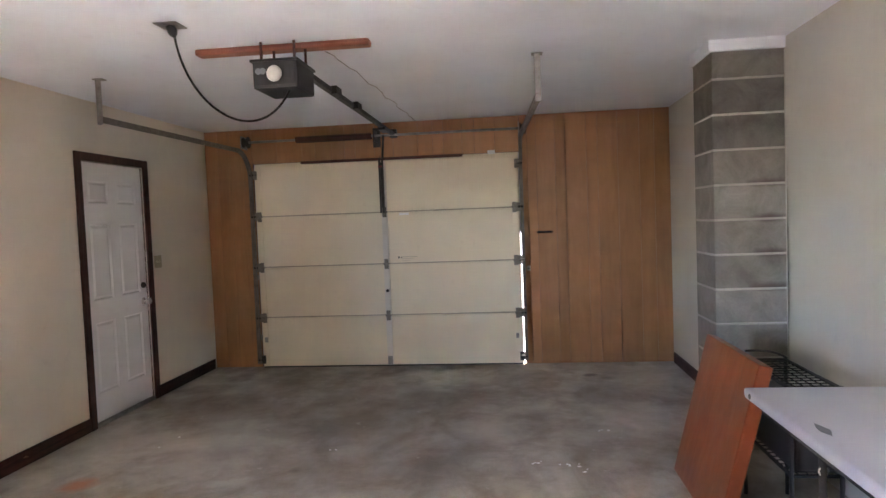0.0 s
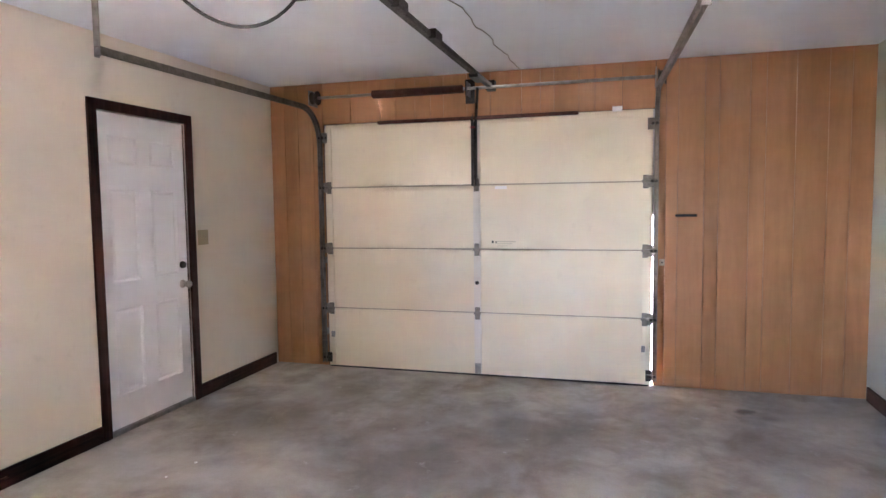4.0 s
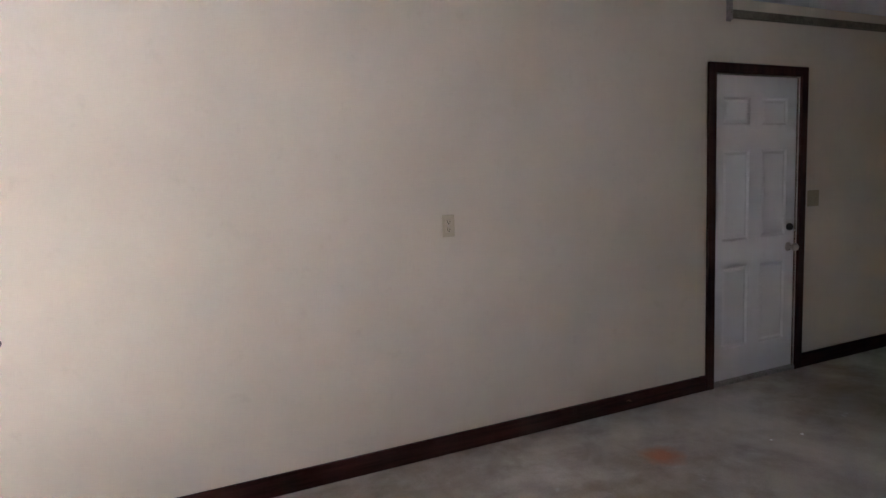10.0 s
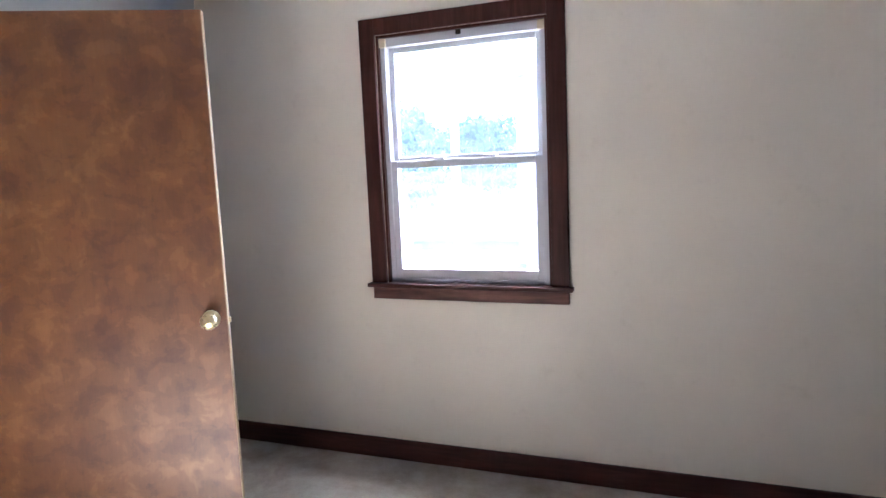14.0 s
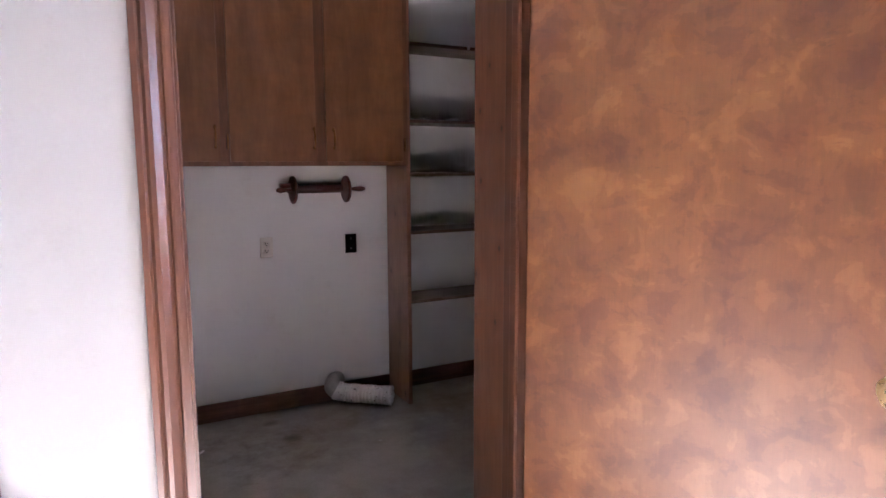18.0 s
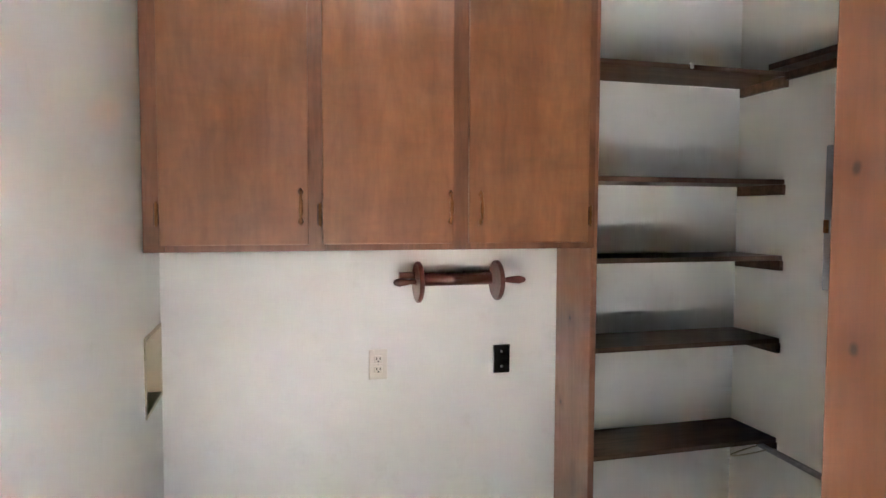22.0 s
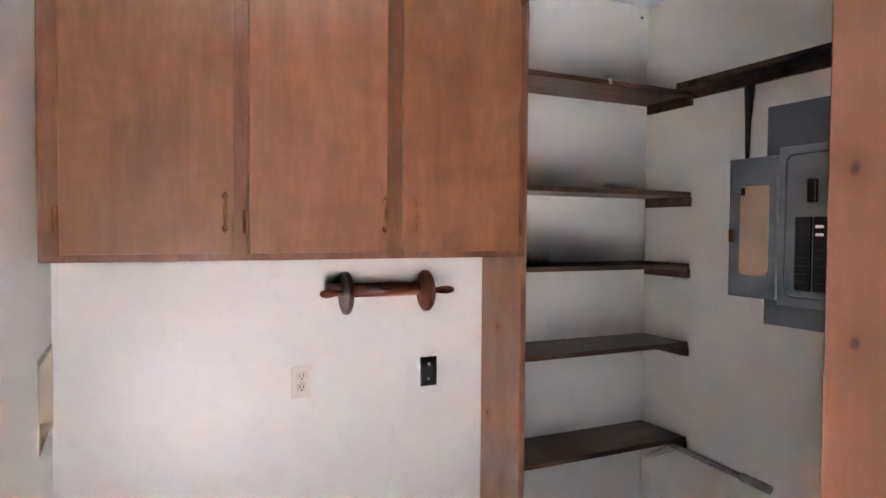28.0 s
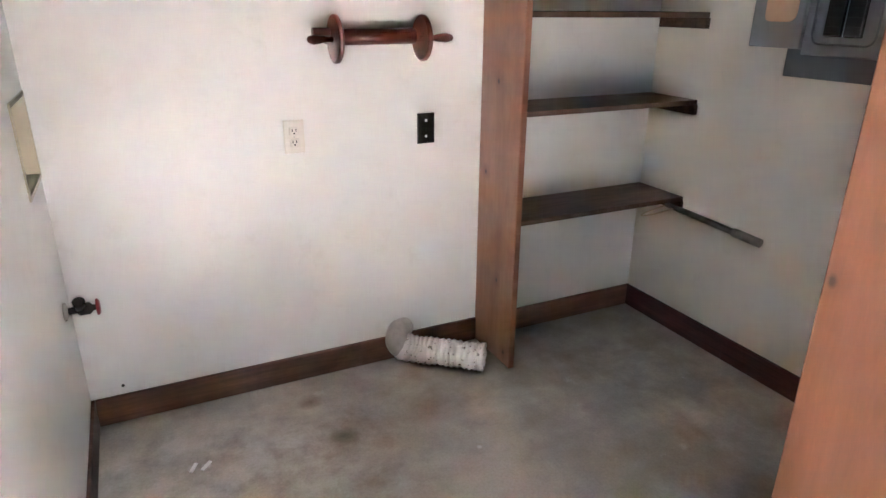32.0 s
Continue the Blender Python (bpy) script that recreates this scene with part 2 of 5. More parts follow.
DARKTRIM = wood("dark_brown_trim", (0.033, 0.0095, 0.007), (0.080, 0.026, 0.019), rough=0.45, scale=(30, 2, 30), spec=0.2)
WORNTRIM = wood("worn_reddish_trim", (0.075, 0.028, 0.020), (0.17, 0.072, 0.052), rough=0.5, scale=(30, 2.5, 30), spec=0.3, blotch=0.5)
DARKTRIM_V = wood("dark_brown_upright_trim", (0.033, 0.0095, 0.007), (0.080, 0.026, 0.019), rough=0.45, spec=0.2)
PANEL = wood("brown_wood_panelling", (0.335, 0.152, 0.058), (0.42, 0.200, 0.078), scale=(5, 5, 0.5), rough=0.42, blotch=0.12, tone=0.09, streak=0.22)
PANELBACK = wood("panelling_groove_brown", (0.10, 0.042, 0.017), (0.16, 0.068, 0.028), rough=0.6)
CABW = wood("stained_birch_cabinet", (0.180, 0.070, 0.027), (0.262, 0.114, 0.048), scale=(8, 8, 1.4), rough=0.42, blotch=0.26, coat=0.6, coat_rough=0.12, streak=0.34, curl=0.13)
CABDARK = wood("stained_cabinet_frame", (0.142, 0.054, 0.024), (0.225, 0.092, 0.042), scale=(12, 12, 1.4), rough=0.42, coat=0.9, coat_rough=0.14)
LEAFW = veneer()
PINE = wood("stained_pine", (0.078, 0.028, 0.013), (0.130, 0.050, 0.023), scale=(9, 9, 0.9), rough=0.40, blotch=0.22, coat=0.4, streak=0.4)
PLANK = wood("stained_knotty_pine", (0.118, 0.048, 0.024), (0.170, 0.072, 0.036), scale=(7, 7, 0.8), rough=0.40, blotch=0.15, coat=0.3, per_object=0.0, streak=0.35,
             knots=((1.275, -8.146, 1.542), (1.275, -8.154, 1.151), (1.275, -8.277, 1.607), (1.275, -8.176, 0.896), (1.275, -8.219, 1.75), (1.275, -8.271, 1.372), (1.275, -8.241, 2.03), (1.275, -8.302, 1.045)))
BOARDW = wood("brown_knotty_upright", (0.21, 0.085, 0.046), (0.30, 0.132, 0.074), scale=(6, 6, 0.8), rough=0.40, blotch=0.25, coat=0.4, per_object=0.0, streak=0.3,
              knots=((0.872, -9.90, 1.137), (0.872, -9.974, 0.78), (0.872, -9.783, 0.053), (0.872, -9.86, 0.35)))
PINE_X = wood("stained_pine_baseboard", (0.115, 0.045, 0.024), (0.235, 0.100, 0.056), scale=(1.5, 26, 26), rough=0.45, blotch=0.5)
SHELFW = wood("dark_stained_shelf_board", (0.055, 0.029, 0.018), (0.130, 0.072, 0.044), scale=(1.6, 24, 24), rough=0.5, spec=0.3)
REDWOOD = wood("red_stained_board", (0.225, 0.049, 0.014), (0.295, 0.070, 0.020), scale=(3, 3, 0.8), rough=0.38, blotch=0.2, streak=0.08, coat=0.1, spec=0.3)
BEAMW = wood("rust_stained_plank", (0.26, 0.075, 0.035), (0.40, 0.14, 0.07), scale=(1.2, 22, 22), rough=0.6)
TANW = wood("light_tan_plank", (0.40, 0.27, 0.14), (0.55, 0.40, 0.24), rough=0.55)
MAHOG = wood("turned_mahogany", (0.075, 0.016, 0.010), (0.16, 0.036, 0.022), scale=(2, 30, 30), rough=0.28, coat=0.4)
GALV = metal("galvanised_steel", (0.36, 0.34, 0.32), 0.42, 0.4)
DARKMETAL = metal("oiled_dark_steel", (0.06, 0.055, 0.05), 0.5, 0.4, 0.7)
RUSTY = metal("rusty_spring_steel", (0.10, 0.035, 0.022), 0.7, 0.5, 0.3)
BRASS = metal("polished_brass", (0.86, 0.70, 0.40), 0.3, 0.15, 0.85)
ABRASS = metal("antique_brass", (0.26, 0.125, 0.05), 0.36, 0.6, 0.9)
CHROME = metal("satin_nickel", (0.55, 0.52, 0.48), 0.3, 0.2)
FOIL = metal("crinkled_foil", (0.84, 0.81, 0.79), 0.31, 0.12, 0.95)
DUCTGREY = metal("dull_grey_duct_elbow", (0.50, 0.46, 0.43), 0.38, 0.25, 0.8)
TRACKM = metal("dull_track_steel", (0.24, 0.21, 0.18), 0.45, 0.45, 0.9)
PANELGREY = paint("grey_enamelled_steel", (0.21, 0.235, 0.25), 0.45, 0.08, 400, 0.1)
PANELDK = paint("dark_grey_enamelled_steel", (0.11, 0.125, 0.14), 0.5, 0.08, 400, 0.1)
BLACK = plastic("black_plastic", (0.006, 0.006, 0.006), 0.18)
OPENERBLK = plastic("dark_grey_opener_case", (0.019, 0.018, 0.019), 0.45)
OFFWHITE = plastic("off_white_plastic", (0.68, 0.635, 0.56), 0.35)
IVORY = plastic("ivory_plastic", (0.55, 0.48, 0.34), 0.35)
TANPLATE = plastic("tan_switch_plastic", (0.38, 0.32, 0.20), 0.35)
SLOT = plastic("dark_slot", (0.02, 0.018, 0.015), 0.6)
TABLEW = paint("pale_grey_table_plastic", (0.46, 0.465, 0.51), 0.4, 0.04, 260, 0.3)
PAPER = paint("aged_paper_label", (0.56, 0.39, 0.28), 0.8, 0.25)
WPAPER = paint("white_label_paper", (0.85, 0.84, 0.82), 0.7, 0.03)
REDP = plastic("red_valve_enamel", (0.22, 0.014, 0.02), 0.4)
BULB = plastic("frosted_bulb_glass", (0.60, 0.59, 0.58), 0.3)
RUBBER = plastic("black_rubber", (0.015, 0.015, 0.015), 0.7)


def spot(nodes, links, at, radius, soft, wobble=0.5, freq=6.0):
    return blob(nodes, links, (*at, 0), radius, soft, wobble, freq)


def concrete():
    m, n, l, b = mat("stained_concrete", 0.75)
    v = coords(n, l)
    big = ramp(n, l, noise_tex(n, l, v, 1.1, 6, 0.6, 0.5), [(0.36, (0.31, 0.262, 0.215)), (0.5, (0.40, 0.348, 0.295)), (0.66, (0.51, 0.46, 0.40))])
    mid = ramp(n, l, noise_tex(n, l, v, 3.8, 8, 0.68, 0.3), [(0.36, (0.66, 0.63, 0.60)), (0.58, (1, 1, 1))])
    col = mixc(n, l, 0.8, big, mid, "MULTIPLY")
    smear = ramp(n, l, noise_tex(n, l, coords(n, l, (1.0, 0.6, 1.0)), 2.4, 5, 0.55, 1.1), [(0.38, (0.72, 0.69, 0.65)), (0.50, (1, 1, 1)), (0.66, (1.14, 1.13, 1.12))])
    col = mixc(n, l, 0.6, col, smear, "MULTIPLY")
    # broad darker centre with an uneven rim
    dark_centre = spot(n, l, (2.0, -1.9), 0.8, 0.7, 0.9, 2.2)
    col = mixc(n, l, scaled(n, l, dark_centre, 0.62), col, (0.115, 0.095, 0.078))
    for at, r, k in (((4.05, -1.2), 0.28, 0.55), ((0.65, -1.45), 0.35, 0.45), ((2.75, -2.7), 0.22, 0.45), ((4.1, -0.62), 0.05, 0.8), ((1.868, -2.81), 0.03, 0.75), ((1.5, -8.9), 0.35, 0.3), ((0.9, -8.8), 0.4, 0.45), ((2.55, -1.2), 0.3, 0.4)):
        col = mixc(n, l, scaled(n, l, spot(n, l, at, r, r * 0.8, 0.9, 5.0), k), col, (0.13, 0.105, 0.085))
    # the last, largest patch lies unseen, added to bounce more sun into the laundry
    for at, r, k in (((3.04, -2.05), 0.22, 0.5), ((4.1, -1.81), 0.3, 0.45), ((1.1, -2.3), 0.4, 0.35), ((0.35, -2.4), 0.35, 0.5), ((0.75, -0.75), 0.2, 0.4), ((1.85, -9.4), 0.5, 0.7), ((1.25, -9.1), 0.45, 0.5), ((4.5, -0.5), 0.4, 0.4), ((2.4, -6.5), 1.3, 0.6)):
        col = mixc(n, l, scaled(n, l, spot(n, l, at, r, r * 0.8, 0.9, 7.0), k), col, (0.56, 0.515, 0.46))
    dark_side = spot(n, l, (1.2, -0.5), 0.45, 0.4, 0.9, 4.0)
    col = mixc(n, l, scaled(n, l, dark_side, 0.5), col, (0.10, 0.085, 0.07))
    chips = ramp(n, l, noise_tex(n, l, v, 6.0, 7, 0.72), [(0.62, (0, 0, 0)), (0.70, (1, 1, 1))])
    col = mixc(n, l, scaled(n, l, chips, 0.6), col, (0.50, 0.48, 0.45))
    col = mixc(n, l, scaled(n, l, spot(n, l, (0.60, -3.05), 0.085, 0.05, 0.7, 14.0), 0.75), col, (0.46, 0.15, 0.065))
    for at, r in (((2.109, -9.655), 0.012), ((2.067, -9.644), 0.012), ((1.22, -9.35), 0.006)):
        col = mixc(n, l, spot(n, l, at, r, 0.006, 0.8, 60.0), col, (0.72, 0.70, 0.66))
    col = mixc(n, l, scaled(n, l, spot(n, l, (1.55, -9.55), 0.25, 0.2, 0.8, 5.0), 0.4), col, (0.22, 0.14, 0.095))
    # stains; the one at (0.35, -9.4) also paints in shade beyond the upright
    for at, r, f, k, tint in (((1.64, -9.55), 0.30, 6.5, 0.60, (0.17, 0.105, 0.070)), ((2.10, -9.70), 0.34, 5.5, 0.62, (0.16, 0.145, 0.12)), ((1.80, -9.38), 0.30, 9.0, 0.45, (0.19, 0.135, 0.10)), ((0.35, -9.4), 0.6, 4.0, 0.5, (0.18, 0.165, 0.145)), ((1.98, -9.52), 0.28, 8.0, 0.5, (0.58, 0.55, 0.51))):
        blots = ramp(n, l, noise_tex(n, l, v, f, 7, 0.66, 0.1), [(0.44, (0, 0, 0)), (0.66, (1, 1, 1))])
        here = mixc(n, l, 1.0, blots, spot(n, l, at, r, r * 0.6, 0.6, 4.0), "MULTIPLY")
        col = mixc(n, l, scaled(n, l, here, k), col, tint)
    for at, r in (((1.671, -9.850), 0.026), ((1.616, -9.601), 0.034), ((3.95, -0.5), 0.06)):
        col = mixc(n, l, scaled(n, l, spot(n, l, at, r, 0.026, 0.8, 16.0), 0.75), col, (0.09, 0.072, 0.058))
    speck = ramp(n, l, noise_tex(n, l, v, 120, 3), [(0.3, (0.8, 0.8, 0.8)), (0.6, (1, 1, 1))])
    col = mixc(n, l, 0.6, col, speck, "MULTIPLY")
    l.new(col, b.inputs["Base Color"])
    l.new(ramp(n, l, noise_tex(n, l, v, 2.5, 5), [(0.3, (0.62,) * 3), (0.7, (0.88,) * 3)]), b.inputs["Roughness"])
    bump(n, l, b, noise_tex(n, l, v, 60, 6), 0.25, 0.004)
    return m


def block(name, k=1.0):
    m, n, l, b = mat(name, 0.9)
    v = coords(n, l, (1, 1, 1), 1.0)
    oi = n.new("ShaderNodeObjectInfo")
    base = ramp(n, l, oi.outputs["Random"], [(0.0, (0.25 * k, 0.226 * k, 0.195 * k)), (0.5, (0.30 * k, 0.274 * k, 0.237 * k)), (1.0, (0.345 * k, 0.318 * k, 0.28 * k))])
    col = mixc(n, l, 0.8, base, ramp(n, l, noise_tex(n, l, v, 5, 7, 0.65, 0.6), [(0.34, (0.56, 0.54, 0.50)), (0.62, (1, 1, 1))]), "MULTIPLY")
    col = mixc(n, l, 0.5, col, ramp(n, l, noise_tex(n, l, v, 90, 3), [(0.3, (0.82, 0.82, 0.82)), (0.6, (1, 1, 1))]), "MULTIPLY")
    for z in (1.03, 1.245, 1.46, 1.675):
        col = mixc(n, l, scaled(n, l, blob(n, l, (4.85, -2.46, z), 0.10, 0.07, 0.9, 9, 5.0), 0.8), col, (0.065, 0.045, 0.032))
    l.new(col, b.inputs["Base Color"])
    bump(n, l, b, noise_tex(n, l, v, 170, 4), 0.35, 0.003)
    return m


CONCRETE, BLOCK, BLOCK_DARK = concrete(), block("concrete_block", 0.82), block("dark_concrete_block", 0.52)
MORTAR = paint("pale_mortar", (0.40, 0.37, 0.32), 0.9, 0.3, 200, 0.5)


def screen_mesh():
    m, n, l, b = mat("pale_insect_screen", 0.8)
    b.inputs["Base Color"].default_value = (0.55, 0.54, 0.58, 1)
    tr, lu, mx, mx2 = (n.new("ShaderNodeBsdfTransparent"), n.new("ShaderNodeBsdfTranslucent"), n.new("ShaderNodeMixShader"), n.new("ShaderNodeMixShader"))
    lu.inputs[0].default_value = (0.6, 0.6, 0.66, 1)
    mx.inputs[0].default_value, mx2.inputs[0].default_value = 0.3, 0.010
    l.new(b.outputs[0], mx.inputs[1])
    l.new(lu.outputs[0], mx.inputs[2])
    l.new(tr.outputs[0], mx2.inputs[1])
    l.new(mx.outputs[0], mx2.inputs[2])
    l.new(mx2.outputs[0], n["Material Output"].inputs[0])
    return m


def glass():
    """Thin pane: light passes straight, with a Fresnel gloss and a film that paints a bluish haze."""
    m, n, l, b = mat("window_glass", 0.02)
    tr, gl, fr, mx = (n.new("ShaderNodeBsdfTransparent"), n.new("ShaderNodeBsdfGlossy"), n.new("ShaderNodeFresnel"), n.new("ShaderNodeMixShader"))
    tr.inputs[0].default_value = (0.94, 0.96, 0.97, 1)
    gl.inputs["Roughness"].default_value, fr.inputs[0].default_value = 0.03, 1.45
    l.new(fr.outputs[0], mx.inputs[0])
    l.new(tr.outputs[0], mx.inputs[1])
    l.new(gl.outputs[0], mx.inputs[2])
    lu, mx2 = n.new("ShaderNodeBsdfTranslucent"), n.new("ShaderNodeMixShader")
    lu.inputs[0].default_value = (0.75, 0.85, 1.0, 1)
    haze_film = noise_tex(n, l, coords(n, l, (1, 6, 18)), 1.3, 5, 0.6, 0.8)
    l.new(ramp(n, l, haze_film, [(0.35, (0.0028,) * 3), (0.7, (0.0075,) * 3)]), mx2.inputs[0])
    l.new(mx.outputs[0], mx2.inputs[1])
    l.new(lu.outputs[0], mx2.inputs[2])
    l.new(mx2.outputs[0], n["Material Output"].inputs[0])
    return m


GLASS, SCREEN = glass(), screen_mesh()


# ---- mesh helpers ----
def box(bm, x0, x1, y0, y1, z0, z1, bevel=0.0):
    """An axis-aligned box added to bm, its edges rounded off by bevel."""
    r = bmesh.ops.create_cube(bm, size=1.0)
    vs = r["verts"]
    for v in vs:
        v.co = Vector((x0 + (v.co.x + 0.5) * (x1 - x0), y0 + (v.co.y + 0.5) * (y1 - y0), z0 + (v.co.z + 0.5) * (z1 - z0)))
    if bevel:
        es = list({e for v in vs for e in v.link_edges})
        bmesh.ops.bevel(bm, geom=es, offset=bevel, segments=2, affect="EDGES", profile=0.6)
    return bm


def boxes(*dims, bevel=0.0):
    bm = bmesh.new()
    for d in dims:
        box(bm, *d, bevel=bevel)
    return bm


def tube(points, radius, sides=10, bm=None):
    """A round bar swept along points."""
    bm = bm or bmesh.new()
    pts = [Vector(p) for p in points]
    rings = []
    up = Vector((0, 0, 1))
    for i, p in enumerate(pts):
        d = (pts[min(i + 1, len(pts) - 1)] - pts[max(i - 1, 0)]).normalized()
        ref = up if abs(d.dot(up)) < 0.95 else Vector((1, 0, 0))
        a = d.cross(ref).normalized()
        c = d.cross(a)
        r = radius[i] if isinstance(radius, (list, tuple)) else radius
        rings.append([bm.verts.new(p + r * (math.cos(2 * math.pi * k / sides) * a + math.sin(2 * math.pi * k / sides) * c)) for k in range(sides)])
    for r0, r1 in zip(rings, rings[1:]):
        for k in range(sides):
            f = bm.faces.new((r0[k], r0[(k + 1) % sides], r1[(k + 1) % sides], r1[k]))
            f.smooth = True
    bm.faces.new(rings[0][::-1])
    bm.faces.new(rings[-1])
    return bm


def turned(axis_start, axis_end, profile, sides=24, bm=None):
    """A lathe-turned piece: profile rows of (way along 0..1, radius)."""
    a, b = Vector(axis_start), Vector(axis_end)
    return tube([a.lerp(b, t) for t, _ in profile], [r for _, r in profile], sides, bm)


def strip(path, section, bm=None):
    """A profile (list of local u, w) swept along straight or bent points in a plane x = const; u sideways along x, w outward."""
    bm = bm or bmesh.new()
    pts = [Vector(p) for p in path]
    rings = []
    for i, p in enumerate(pts):
        d = (pts[min(i + 1, len(pts) - 1)] - pts[max(i - 1, 0)]).normalized()
        side = Vector((1, 0, 0))
        out = side.cross(d).normalized()
        rings.append([bm.verts.new(p + side * u + out * w) for u, w in section])
    n = len(section)
    for r0, r1 in zip(rings, rings[1:]):
        for k in range(n):
            bm.faces.new((r0[k], r0[(k + 1) % n], r1[(k + 1) % n], r1[k]))
    bm.faces.new(rings[0][::-1])
    bm.faces.new(rings[-1])
    return bm


def put(name, bm, material, smooth=False):
    bmesh.ops.recalc_face_normals(bm, faces=bm.faces)
    me = bpy.data.meshes.new(name)
    bm.to_mesh(me)
    bm.free()
    me.materials.append(material)
    ob = new(name, me)
    if smooth:
        me.shade_smooth()
    return ob


def part(name, bm, material, parent, label="", smooth=False):
    """bm as one mesh object under a thing or a part."""
    ob = put(name, bm, material, smooth)
    ob.parent = parent
    ob.matrix_parent_inverse = parent.matrix_world.inverted()
    if label:
        tagged(ob, label)
    return ob


def thing(name, label, category, at=(0, 0, 0), group=""):
    e = new(name)
    e.location = at
    bpy.context.view_layer.update()
    return tagged(e, label, category, group)


def structure(name, bm, material, label, category=""):
    return tagged(put(name, bm, material), label, category or name.split("_")[0], kind="structure")


# ---- the plan ----
H = 2.555                      # ceiling
XR, XRN = 4.85, 4.95           # right wall beyond and before the flue
YB, YBB = -7.88, -8.0         # back wall of the garage, and its laundry side
YL = -10.03                    # back wall of the laundry
XLL = 2.39                     # left wall of the laundry
T = 0.14

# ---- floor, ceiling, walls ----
floor = structure("floor", boxes((-T, XRN + T, YL - T, T, -0.12, 0)), CONCRETE, "stained grey concrete slab with pale worn patches and an added pale bounce patch", "floor")
ceiling = structure("ceiling", boxes((-T, XRN + T, YL - T, T, H, H + 0.1)), CEIL, "flat white painted ceiling", "ceiling")

# left wall: one plane for garage and laundry, with openings for the side door and the window
SD0, SD1, SDH = -2.018, -1.192, 2.082        # side door opening
WY0, WY1, WZ0, WZ1 = -6.845, -6.035, 0.91, 2.08   # window opening
left = boxes((-T, 0, SD1, T, 0, H), (-T, 0, SD0, SD1, SDH, H), (-T, 0, WY1, SD0, 0, H), (-T, 0, WY0, WY1, 0, WZ0), (-T, 0, WY0, WY1, WZ1, H), (-T, 0, YBB + 0.06, WY0, 0, H))
wall_left = structure("wall_left", left, CREAM, "smooth cream painted plaster wall", "wall")
wall_laundry_right = structure("wall_laundry_right", boxes((-T, 0, YL - T, YBB + 0.06, 0, H)), WARMED_WALL, "off-white laundry wall with warm bounced light put into its colour", "wall")

GD0, GD1, GDH = 0.53, 3.36, 2.185           # garage door opening
wall_front = structure("wall_front", boxes((0, GD0, 0.03, T, 0, H), (GD1, XRN + T, 0.03, T, 0, H), (GD0, GD1, 0.03, T, GDH, H)), PANELBACK, "brown wood-panelled wall round the garage door", "wall")
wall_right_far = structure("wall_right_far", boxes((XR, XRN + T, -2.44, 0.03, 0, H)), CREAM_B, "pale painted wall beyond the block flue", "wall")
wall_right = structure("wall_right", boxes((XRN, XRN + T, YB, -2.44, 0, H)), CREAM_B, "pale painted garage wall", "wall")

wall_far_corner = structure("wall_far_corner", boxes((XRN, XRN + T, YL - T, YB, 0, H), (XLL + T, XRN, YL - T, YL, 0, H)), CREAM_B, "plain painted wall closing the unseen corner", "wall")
JX0, JX1, JH = 1.36, 2.275, 2.04            # laundry doorway
wall_back = structure("wall_back", boxes((0, JX0 - 0.02, YBB, YB, 0, H), (JX1 + 0.02, XRN, YBB, YB, 0, H), (JX0 - 0.02, JX1 + 0.02, YBB, YB, JH + 0.02, H)), PARTITION_DIMMED, "pale partition wall, its paint darkened against strong light, with the laundry doorway", "wall")
wall_laundry_back = structure("wall_laundry_back", boxes((0, XLL, YL - T, YL, 0, H)), WHITE_WALL, "glossy off-white laundry wall behind the cabinets", "wall")
wall_laundry_left = structure("wall_laundry_left", boxes((XLL, XLL + T, YL - T, -10.01, 0, H), (XLL, XLL + T, -10.01, -9.735, 0, 0.915), (XLL, XLL + T, -10.01, -9.735, 1.15, H), (XLL + 0.09, XLL + T, -10.01, -9.735, 0.915, 1.15), (XLL, XLL + T, -9.735, YBB, 0, H)), WHITE_WALL, "off-white laundry wall with a recessed box", "wall")

# ---- baseboards ----
BH = 0.105


def baseboard(name, dims, material, label):
    bm = boxes(dims, bevel=0.004)
    return structure(name, bm, material, label, "baseboard")


baseboard("baseboard_left_far", (0, 0.016, -1.13, -0.03, 0, BH), DARKTRIM, "dark brown baseboard beside the side door")
baseboard("baseboard_left", (0, 0.016, YB, -2.09, 0, BH), DARKTRIM, "dark brown baseboard along the cream wall")
baseboard("baseboard_right_far", (XR - 0.016, XR, -2.06, -0.03, 0, BH), DARKTRIM, "dark brown baseboard beside the flue")
baseboard("baseboard_back", (2.36, 4.9, YB, YB + 0.016, 0, BH), DARKTRIM, "dark brown baseboard on the partition")
baseboard("baseboard_laundry_back", (0.875, XLL - 0.012, YL, YL + 0.016, 0, BH), PINE_X, "worn brown pine baseboard")
baseboard("baseboard_laundry_shelves", (0.016, 0.85, YL, YL + 0.016, 0, BH), PINE_X, "brown pine baseboard under the shelves")
baseboard("baseboard_laundry_right", (0, 0.016, YL, -8.3, 0, BH), DARKTRIM, "dark brown baseboard under the breaker panel")
baseboard("baseboard_laundry_left", (XLL - 0.012, XLL, YL, YBB, 0, BH), PINE_X, "brown pine baseboard below the valve")

# ---- side door ----
door = thing("side_door", "white six-panel entry door in a dark brown frame, shut", "door", (0, -1.61, 0))
X0 = -0.055


